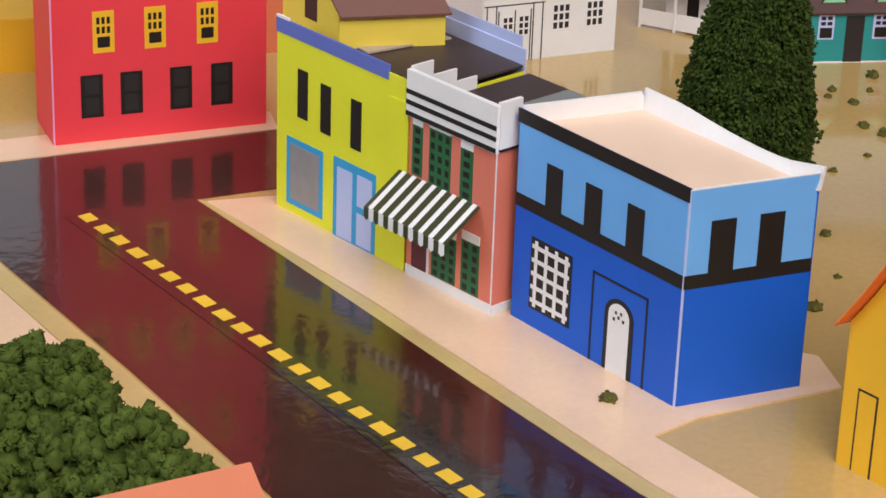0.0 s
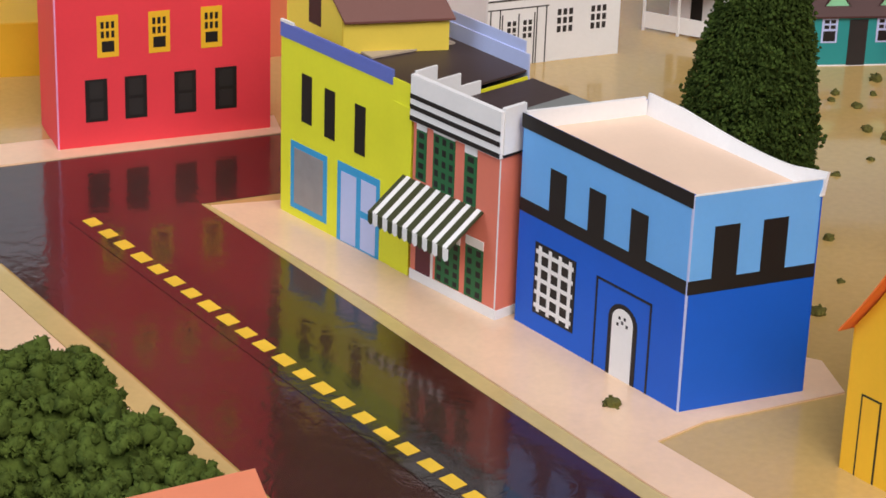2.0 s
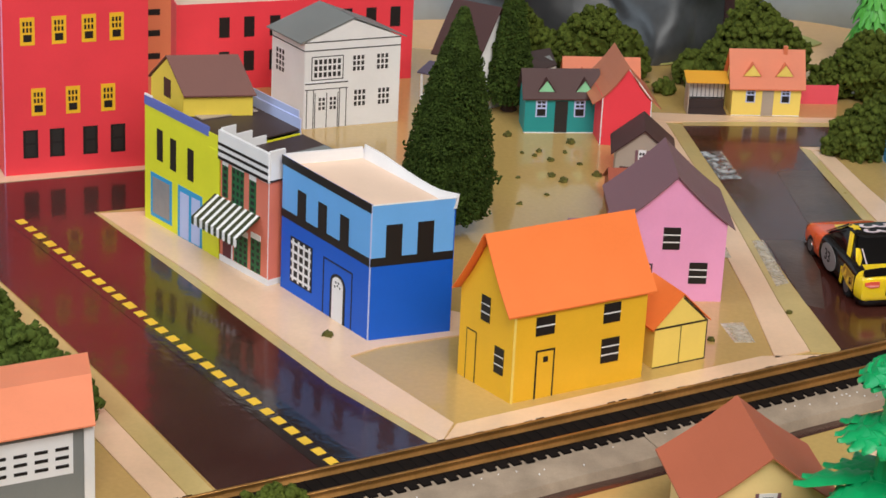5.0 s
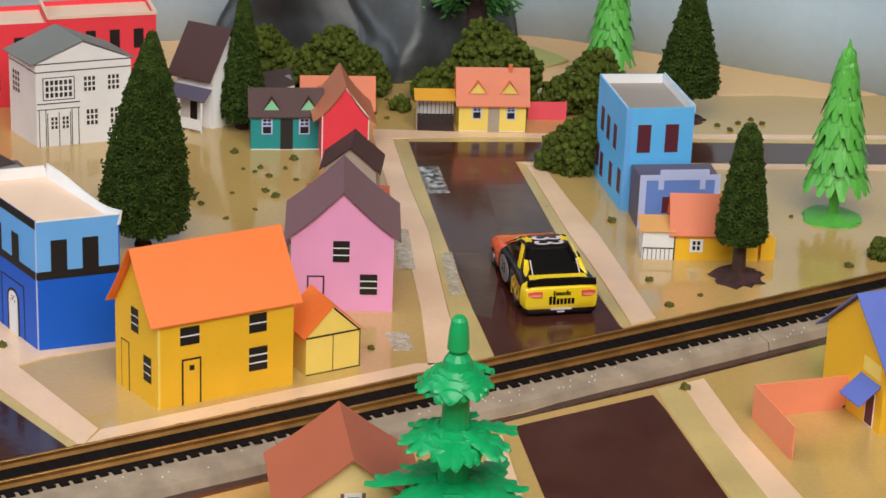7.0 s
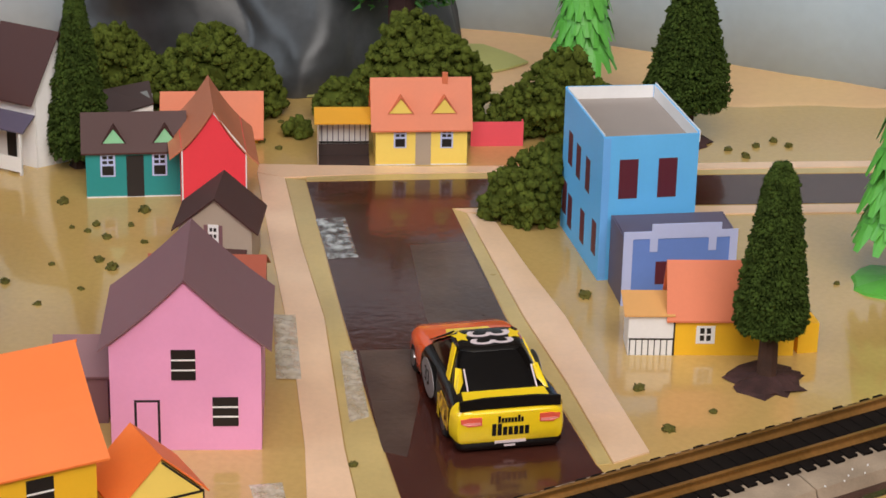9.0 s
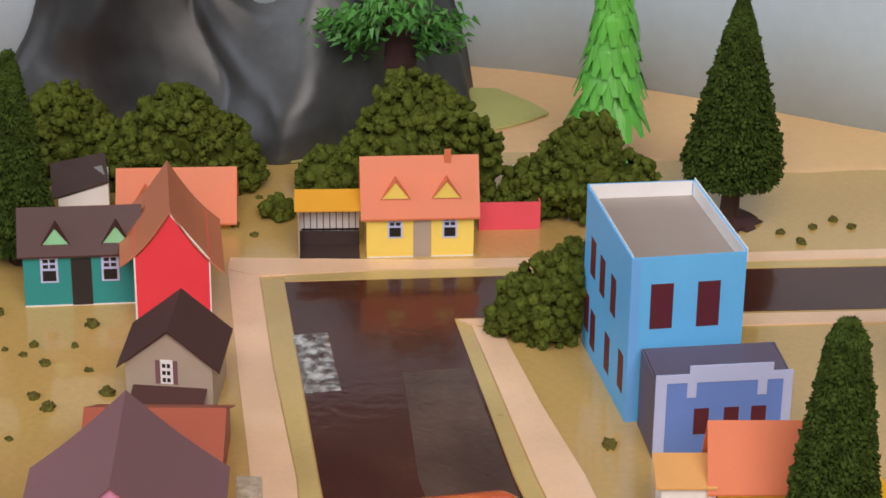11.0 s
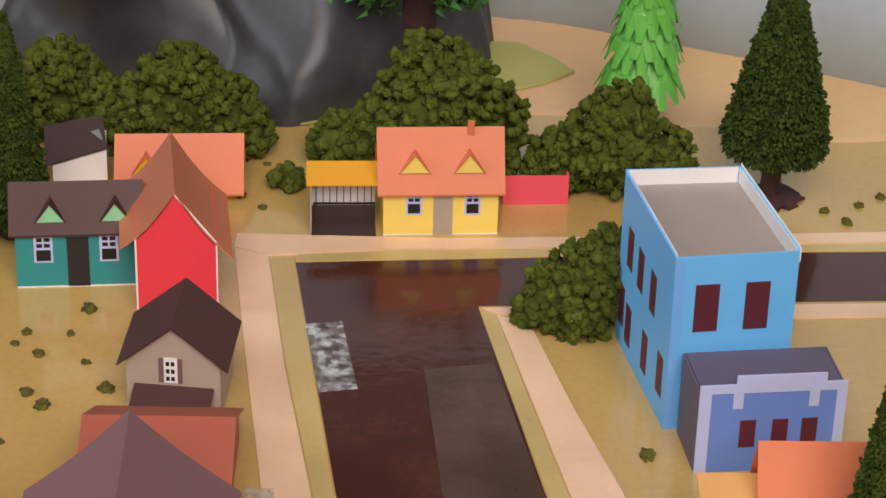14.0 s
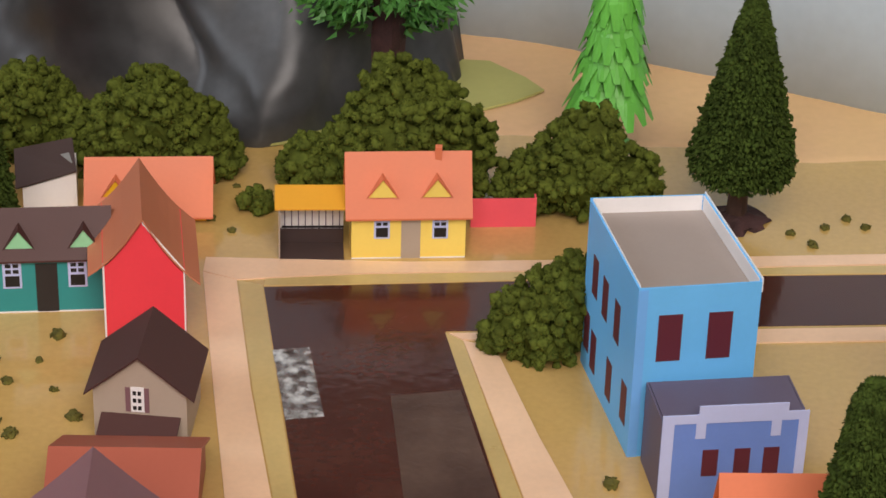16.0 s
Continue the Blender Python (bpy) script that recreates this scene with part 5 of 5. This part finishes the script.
bush(-18.6, -14.6, [(0, 0, 2.0, 1.3), (0.6, -0.3, 3.1, 0.8), (-1.0, 0.1, 1.4, 1.1), (1.1, -0.2, 1.2, 1.0)], 47, "green foam bush before the railway")
bush(19.2, 17.2, [(0, 0, 0.4, 0.5), (0.5, 0.1, 0.3, 0.4)], 48, "small olive foam tuft on the sand")
bush(-2.75, 34.0, [(0, 0, 0.3, 0.36), (0.25, 0.1, 0.25, 0.28)], 49, "small olive foam tuft on the sand")

# broad-leaved plastic tree before the rock
ob = thing("leafy_tree", 1.0, 39.4, "dark-trunked tree with bright green leaf sprays", "tree")
part("trunk", lathe([(0.75, 0), (0.6, 0.6), (0.5, 2.2), (0.55, 3.4), (0.35, 5.5), (0.2, 8)], 10, 0.12, 5), M["mulch"], ob)
rnd = random.Random(51)
for k in range(9):
    a = 2 * math.pi * k / 9 + rnd.uniform(-0.2, 0.2)
    zz = rnd.uniform(3.2, 5.6) + (1.6 if math.sin(a) < -0.3 else 0)
    d = Vector((math.cos(a), math.sin(a), 0))
    r = rnd.uniform(1.6, 2.7)
    bm = bmesh.new()
    prism(bm, [d * 0.3 + Vector((0, 0, zz)), d * 0.3 + Vector((0, 0, zz + 0.25)), d * r + Vector((0, 0, zz + 0.5))], (0.12, 0.12, 0))
    limb = part("limb", bm, "bark", ob)
    pts, nor = [], []
    for _ in range(130):
        t = rnd.uniform(0.35, 1.1)
        p = d * r * t + Vector((rnd.gauss(0, 0.35), rnd.gauss(0, 0.35), zz + 0.3 * t + rnd.gauss(0, 0.28)))
        pts.append(p)
        nor.append(d + Vector((0, 0, rnd.uniform(-0.5, 0.2))))
    leaf_mesh("leaf_spray", pts, nor, 0.2, rnd, "leafdark", ob, 0.5, 1.3)

# moss crumbs on the sand
CRUMBS = [(-9.2, 24.6), (-8.5, 24.1), (-7.8, 25.2), (-7.5, 26.5), (-6.5, 22.5), (-8.0, 21.6), (-8.5, 22.2), (-7.2, 23.8), (-3.4, 35.5), (-3.3, 32.7), (7.4, 20.2), (-11.8, 21.0), (-9.0, 25.2), (-10.0, 21.8), (-10.0, 18.7), (-10.4, 27.1), (9.4, 11.0), (10.8, 12.2), (8.7, 13.6), (17.6, 16.0), (-2.9, 5.6), (15.7, 21.6), (-11.3, 20.3), (-9.8, 24.9), (9.5, 3.0), (-17.5, 4.4), (-10.9, 14.2), (-11.0, 11.5), (-11.9, 9.6), (15.5, 2.0), (13.3, 33.6), (0.4, 8.4), (14.4, 34.0), (15.1, 34.6), (15.6, 34.1), (13.9, 32.9), (-4.0, 33.4), (-8.8, 19.9)]
for k, (x, y) in enumerate(CRUMBS):
    rnd = random.Random(100 + k)
    ob = thing("moss_tuft", x, y, "small olive moss tuft on the painted board", "tuft", WALK if (x, y) in ((-17.5, 4.4), (9.5, 3.0)) else (VERGE if (x, y) == (0.4, 8.4) else 0.0), group="moss tufts")
    r = rnd.uniform(0.07, 0.2)
    bm = bmesh.new()
    made = bmesh.ops.create_icosphere(bm, subdivisions=2, radius=r)
    for v in made["verts"]:
        v.co = v.co * (1 + 0.5 * noise.noise(v.co * 9 + Vector((k, 0, 0))))
        v.co.z = max(0, v.co.z * 0.8 + r * 0.3)
    part("clump", bm, "moss", ob)
    pts, sizes = [], []
    for _ in range(26):
        e = Vector((rnd.gauss(0, 1), rnd.gauss(0, 1), abs(rnd.gauss(0, 1)))).normalized()
        pts.append(e * r * rnd.uniform(0.7, 1.25))
        sizes.append(rnd.uniform(0.02, 0.055))
    clump_mesh("sprig", pts, sizes, rnd, "moss", ob)


# ---- rock, hills ----
def grid_sheet(name, x0, x1, y0, y1, nx, ny, height, material, label, category, keep=None, kind="structure"):
    bm = bmesh.new()
    vs = {}
    for i in range(nx + 1):
        for j in range(ny + 1):
            x, y = x0 + (x1 - x0) * i / nx, y0 + (y1 - y0) * j / ny
            vs[i, j] = bm.verts.new((x, y, height(x, y)))
    for i in range(nx):
        for j in range(ny):
            bm.faces.new((vs[i, j], vs[i + 1, j], vs[i + 1, j + 1], vs[i, j + 1]))
    ob = part(name, bm, material, None, label, kind)
    for f in ob.data.polygons:
        f.use_smooth = True
    return tagged(ob, category=category)


def hill_height(x, y):
    edge = 38.8 + 0.5 * math.sin(x * 0.3) + 0.2 * math.sin(x * 1.1 + 2)
    return -0.1 + min(1.0, max(0.0, (y - edge) / 0.5 + 0.5)) * 0.14 + 0.03 * noise.noise(Vector((x * 0.4, y * 0.4, 2)))


grid_sheet("hill", -28, 34, 35, 52, 90, 80, hill_height, "hill", "low tan plaster bank before the backdrop", "hill")


def rock_bm():
    bm = bmesh.new()
    nu, nv = 72, 30
    grid = []
    for i in range(nu + 1):
        s = i / nu
        row = []
        for j in range(nv + 1):
            t = j / nv
            x = -13.2 + 16.6 * s
            front = 41.6 - 3.0 * math.exp(-((x + 3.2) / 3.4) ** 2) + 1.0 * math.exp(-((x - 3.0) / 1.8) ** 2)
            y = front + 2.6 * t ** 1.5 + 2.4 * math.sin(math.pi * t) * (0.12 + 0.2 * math.sin(x * 0.9))
            edge = min(1, s * 7, (1 - s) * 7) ** 0.6
            zt = 9.5 * edge * (0.75 + 0.25 * math.sin(x * 0.7 + 1))
            z = zt * t
            fold = 0.7 * abs(math.sin(x * 0.62 + t * 1.1 + 0.8 * noise.noise(Vector((x * 0.2, t * 1.5, 1))))) + 0.5 * noise.noise(Vector((x * 0.3, t * 2.2, 7))) + 0.45 * max(0.0, 0.28 - t) / 0.28
            row.append(bm.verts.new((x + 0.3 * noise.noise(Vector((x, t * 4, 3))), y - fold * math.sin(math.pi * min(1, t + 0.12)), z - 0.2)))
        grid.append(row)
    for i in range(nu):
        for j in range(nv):
            bm.faces.new((grid[i][j], grid[i + 1][j], grid[i + 1][j + 1], grid[i][j + 1]))
    return bm


rock = tagged(part("rock_mountain", rock_bm(), "rock", None, "crumpled shiny grey rock mountain before the backdrop"), category="rock")
for f in rock.data.polygons:
    f.use_smooth = True
back = tagged(part("turf_mat", prism(bmesh.new(), [(-6, 38.4, 0.05), (-2.5, 38.2, 0.05), (1, 39.4, 0.05), (3.6, 40.8, 0.05), (5.2, 41.8, 0.07), (6.1, 42.6, 0.1), (5.5, 43.6, 0.06), (4.3, 44.8, 0.05), (0, 45, 0.05), (-6, 42, 0.05)], (0, 0, 0.08)), "turf", None, "pale green mat with a curled edge under the rock"), category="mat")


# ---- race car ----
def loft(sections, bm=None):
    """Joins rings of equal count into a closed skin."""
    bm = bm or bmesh.new()
    rings = [[bm.verts.new(p) for p in ring] for ring in sections]
    n = len(rings[0])
    for a, b in zip(rings, rings[1:]):
        for i in range(n):
            bm.faces.new((a[i], a[(i + 1) % n], b[(i + 1) % n], b[i]))
    bm.faces.new(rings[0]), bm.faces.new(list(reversed(rings[-1])))
    return bm


def ring(y, w, z0, z1, belt=0.62, top=0.78, n=7):
    """A car's cross-section at y: flat sides that lean in above the belt, rounded shoulders."""
    h = z1 - z0
    side = [(w * 0.93, z0), (w * 0.985, z0 + h * 0.12), (w, z0 + h * 0.38), (w * 0.985, z0 + h * belt)]
    for k in range(1, n + 1):
        a = math.pi / 2 * k / n
        side.append((w * (top + (0.985 - top) * math.cos(a)), z0 + h * (belt + (1 - belt) * math.sin(a))))
    return [(-x, y, z) for x, z in side] + [(x, y, z) for x, z in reversed(side)]


def oval(z, x, y0, y1, r, n=6):
    """A level rounded rectangle of half width x from y0 to y1."""
    out = []
    for cx, cy, a0 in ((x - r, y1 - r, 0), (-x + r, y1 - r, 90), (-x + r, y0 + r, 180), (x - r, y0 + r, 270)):
        for k in range(n + 1):
            a = radians(a0 + 90 * k / n)
            out.append((cx + r * math.cos(a), cy + r * math.sin(a), z))
    return out


def wheel(ob, x, y, r, w):
    """A tyre with its rim; the axle runs along x."""
    turn = Matrix.Translation((x, y, r)) @ Matrix.Rotation(math.pi / 2, 4, "Y")
    bm = lathe([(r * 0.86, -w / 2), (r, -w / 2 + 0.05), (r, w / 2 - 0.05), (r * 0.86, w / 2)], 20)
    bm.transform(turn)
    tyre = part("wheel", bm, "rubber", ob)
    bm = lathe([(r * 0.55, -w / 2 - 0.02), (r * 0.6, 0), (r * 0.55, w / 2 + 0.02)], 16)
    bm.transform(turn)
    part("rim", bm, "chrome", tyre)


def text_mesh(name, words, size, m, material, parent):
    """Letters in the built-in font, as a thin mesh."""
    data = bpy.data.curves.new(name, "FONT")
    data.body, data.size, data.extrude, data.align_x, data.align_y = words, size * CM, 0.006 * CM, "CENTER", "CENTER"
    tmp = new(name + "_curve", data)
    me = bpy.data.meshes.new_from_object(tmp.evaluated_get(bpy.context.evaluated_depsgraph_get()))
    bpy.data.objects.remove(tmp)
    me.transform(m)
    me.materials.clear()
    me.materials.append(M[material])
    ob = new(name, me)
    ob.parent = parent
    return ob


def race_car():
    car = thing("race_car", 4.78, 9.42, "yellow, black and orange toy stock car with tinted windows", "car")
    car.matrix_basis = pose(4.78 * CM, 9.42 * CM, ROAD * CM, 0, 0, 12.5) @ Matrix.Scale(1.07, 4)

    def body(name, rings, paint, label=""):
        return shade(part(name, loft(rings), paint, car, label))

    body("rear_fascia", [ring(-0.04, 1.28, 0.4, 1.22, 0.7), ring(0.03, 1.42, 0.33, 1.29, 0.7), ring(0.2, 1.5, 0.31, 1.34, 0.68), ring(0.5, 1.55, 0.3, 1.36, 0.66)], "caryellow")
    body("rear_quarter", [ring(0.5, 1.55, 0.3, 1.36, 0.66), ring(0.9, 1.57, 0.27, 1.37, 0.64), ring(1.5, 1.54, 0.22, 1.34)], "carblack")
    body("door_body", [ring(1.5, 1.54, 0.22, 1.34), ring(2.4, 1.5, 0.2, 1.3), ring(3.4, 1.5, 0.2, 1.27), ring(4.3, 1.53, 0.2, 1.24)], "carblack")
    body("front_body", [ring(4.3, 1.53, 0.2, 1.24), ring(5.2, 1.55, 0.2, 1.16), ring(5.9, 1.5, 0.22, 1.02), ring(6.35, 1.36, 0.24, 0.88), ring(6.6, 1.05, 0.28, 0.72)], "carorange")
    part("deck_lid", prism(bmesh.new(), [(-1.2, 0.16, 1.335), (1.2, 0.16, 1.335), (1.12, 0.95, 1.375), (-1.12, 0.95, 1.375)], (0, 0, 0.02)), "caryellow", car)
    rows = [oval(1.2, 1.22, 0.78, 4.75, 0.45), oval(1.4, 1.17, 1.05, 4.4, 0.45), oval(1.62, 1.08, 1.45, 4.0, 0.42), oval(1.82, 0.98, 1.85, 3.7, 0.4), oval(1.95, 0.9, 2.1, 3.5, 0.38), oval(2.0, 0.82, 2.2, 3.4, 0.36)]
    shade(part("cabin", loft(rows), "glass", car))
    rows = [oval(1.97, 0.9, 2.12, 3.48, 0.36), oval(2.03, 0.86, 2.18, 3.42, 0.34), oval(2.05, 0.76, 2.3, 3.3, 0.3)]
    shade(part("roof_panel", loft(rows), "carblack", car))
    for sx in (-1, 1):
        part("rear_pillar", prism(bmesh.new(), [(sx * 1.2, 0.92, 1.33), (sx * 1.2, 1.3, 1.38), (sx * 1.08, 1.72, 1.72), (sx * 0.97, 1.66, 1.72), (sx * 1.0, 1.3, 1.5)], (sx * 0.05, -0.02, 0.03)), "caryellow", car)
        part("window_strut", prism(bmesh.new(), [(sx * 0.96, 0.98, 1.38), (sx * 0.92, 0.98, 1.38), (sx * 0.9, 1.62, 1.74), (sx * 0.94, 1.62, 1.74)], (0, -0.03, 0.02)), "mark", car)
        part("window_post", prism(bmesh.new(), [(sx * 1.24, 1.85, 1.3), (sx * 1.24, 2.15, 1.3), (sx * 0.95, 2.75, 1.98), (sx * 0.93, 2.45, 1.98)], (sx * 0.04, 0, 0.03)), "caryellow", car)
        part("front_pillar", prism(bmesh.new(), [(sx * 1.2, 4.5, 1.26), (sx * 1.02, 4.6, 1.26), (sx * 0.76, 3.42, 2.0), (sx * 0.9, 3.3, 1.98)], (sx * 0.05, 0, 0.03)), "carblack", car)
        star = []
        for k in range(10):
            a, rr = math.pi * k / 5 + 0.3, 0.3 if k % 2 == 0 else 0.17
            star.append((sx * 0.72 + rr * math.cos(a) * 0.8, 2.95 + rr * math.sin(a) * 1.1, 2.052))
        part("roof_decal", prism(bmesh.new(), star, (0, 0, 0.01)), "caryellow", car)
        part("side_flash", prism(bmesh.new(), [(sx * 1.565, 0.55, 0.5), (sx * 1.575, 1.1, 0.56), (sx * 1.55, 1.9, 0.8), (sx * 1.5, 1.7, 1.12), (sx * 1.54, 0.6, 1.12)], (sx * 0.014, 0, 0)), "carhoney", car)
        part("skirt_stripe", prism(bmesh.new(), [(sx * 1.53, 1.75, 0.3), (sx * 1.53, 2.0, 0.3), (sx * 1.53, 1.95, 0.95), (sx * 1.53, 1.7, 0.95)], (sx * 0.014, 0, 0)), "caryellow", car)
        bm = lathe([(0.5, 0), (0.5, 0.015)], 24)
        bm.transform(Matrix.Translation((sx * 1.515, 3.3, 0.72)) @ Matrix.Rotation(sx * math.pi / 2, 4, "Y") @ Matrix.Scale(1.55, 4, (0, 1, 0)))
        part("number_roundel", bm, "mark_grey", car)
        text_mesh("number", "33", 0.62, Matrix.Translation((sx * 1.535 * CM, 3.4 * CM, 0.72 * CM)) @ Matrix.Rotation(sx * math.pi / 2, 4, "Z") @ Matrix.Rotation(math.pi / 2, 4, "X"), "carblack", car)
        lens = [(sx * 0.78, -0.03, 0.9), (sx * 1.14, -0.03, 0.88), (sx * 1.33, 0.0, 0.96), (sx * 1.34, 0.02, 1.08), (sx * 1.1, -0.02, 1.13), (sx * 0.78, -0.03, 1.12)]
        lamp = part("tail_lamp", prism(bmesh.new(), lens, (0, -0.05, 0)), "lamp_red", car)
        part("lens_strip", prism(bmesh.new(), [(x * 0.86 + sx * 0.14, y - 0.052, z * 0.3 + 0.66) for x, y, z in lens], (0, -0.008, 0)), "lamp_pink", lamp)
        for y in (1.25, 5.2):
            wheel(car, sx * 1.36, y, 0.42, 0.36)
    squeeze = Matrix.Rotation(-math.pi / 2, 4, "Z") @ Matrix.Scale(0.56, 4, (1, 0, 0))
    text_mesh("roof_number", "33", 1.7, Matrix.Translation((0.0, 2.78 * CM, 2.058 * CM)) @ squeeze, "mark", car)
    blade = [[(sx * 1.36, 0.0, 1.3), (sx * 1.36, 0.22, 1.3), (sx * 1.36, 0.14, 1.54), (sx * 1.36, 0.06, 1.54)] for sx in (-1, 1)]
    middle = [[(x, 0.0, 1.33), (x, 0.24, 1.33), (x, 0.15, 1.6), (x, 0.07, 1.6)] for x in (-0.7, 0.0, 0.7)]
    part("spoiler", loft([blade[0], *middle, blade[1]]), "carblack", car)
    shade(part("rear_bumper", loft([oval(0.1, 1.38, 0.08, 0.9, 0.2), oval(0.22, 1.45, 0.0, 0.9, 0.22), oval(0.36, 1.46, -0.02, 0.9, 0.24)]), "carblack", car))
    part("rear_plate_bar", box(-0.42, 0.42, -0.06, -0.03, 0.33, 0.4), "mark", car)
    part("rear_plate_bar", box(-0.16, 0.14, -0.04, -0.015, 0.22, 0.27), "mark", car)
    # lettering stands as plain dark bars of its size
    for k in range(7):
        x = -0.5 + k * 0.148
        part("decal_bar", box(x, x + 0.115, -0.06, -0.03, 0.56, 0.9 if k in (0, 1) else 0.8), "carblack", car)
    for k in range(8):
        x = -0.34 + k * 0.088
        part("decal_bar", box(x, x + 0.07, -0.06, -0.01, 0.93, 1.12 if k in (0, 6) else 1.06), "carblack", car)
    part("front_splitter", box(-1.2, 1.2, 6.2, 6.68, 0.12, 0.24), "carblack", car)
    part("hood_decal", prism(bmesh.new(), [(-0.7, 4.7, 1.235), (0.7, 4.7, 1.235), (0.6, 5.3, 1.165), (-0.6, 5.3, 1.165)], (0, 0, 0.012)), "caryellow", car)
    part("underbody", box(-1.3, 1.3, 0.3, 6.2, 0.12, 0.3), "carblack", car)


race_car()


# ---- dark blue toy car this side of the track ----
def blue_car():
    car = thing("blue_car", -8.3, -13.7, "dark blue toy saloon car with tinted windows", "car", 0, 62)
    shade(part("body", loft([ring(-3.9, 1.1, 0.5, 1.3), ring(-3.6, 1.45, 0.42, 1.55), ring(-3.0, 1.68, 0.36, 1.75), ring(-1.5, 1.75, 0.35, 1.86), ring(0.6, 1.75, 0.35, 1.84), ring(2.0, 1.72, 0.36, 1.7), ring(3.1, 1.62, 0.4, 1.45), ring(3.7, 1.3, 0.5, 1.15)]), "carblue", car))
    rows = [oval(1.68, 1.5, -3.1, 2.0, 0.7), oval(1.95, 1.42, -2.8, 1.6, 0.7), oval(2.25, 1.3, -2.4, 1.15, 0.65), oval(2.52, 1.16, -1.95, 0.72, 0.6), oval(2.7, 1.0, -1.6, 0.4, 0.55), oval(2.78, 0.78, -1.3, 0.15, 0.5), oval(2.8, 0.5, -1.0, -0.1, 0.4)]
    shade(part("cabin", loft(rows), "carblue", car))
    for sx in (-1, 1):
        part("side_window", prism(bmesh.new(), [(sx * 1.46, -1.9, 1.9), (sx * 1.46, 0.9, 1.9), (sx * 1.24, 0.5, 2.42), (sx * 1.24, -1.5, 2.42)], (sx * 0.02, 0, 0.015)), "glass", car)
        part("door_mirror", loft([oval(1.9, 0.12, -0.16, 0.16, 0.1), oval(2.1, 0.15, -0.2, 0.16, 0.12), oval(2.2, 0.1, -0.12, 0.1, 0.08)]), "carblue", car).location = (sx * 1.68 * CM, 0.95 * CM, 0)
        for y in (-2.3, 2.3):
            wheel(car, sx * 1.52, y, 0.6, 0.4)
    part("windscreen", prism(bmesh.new(), [(-1.1, 1.66, 1.95), (1.1, 1.66, 1.95), (0.9, 0.98, 2.44), (-0.9, 0.98, 2.44)], (0, 0.03, 0.02)), "glass", car)
    part("rear_screen", prism(bmesh.new(), [(-1.1, -2.86, 1.95), (1.1, -2.86, 1.95), (0.9, -2.2, 2.44), (-0.9, -2.2, 2.44)], (0, -0.03, 0.02)), "glass", car)


blue_car()
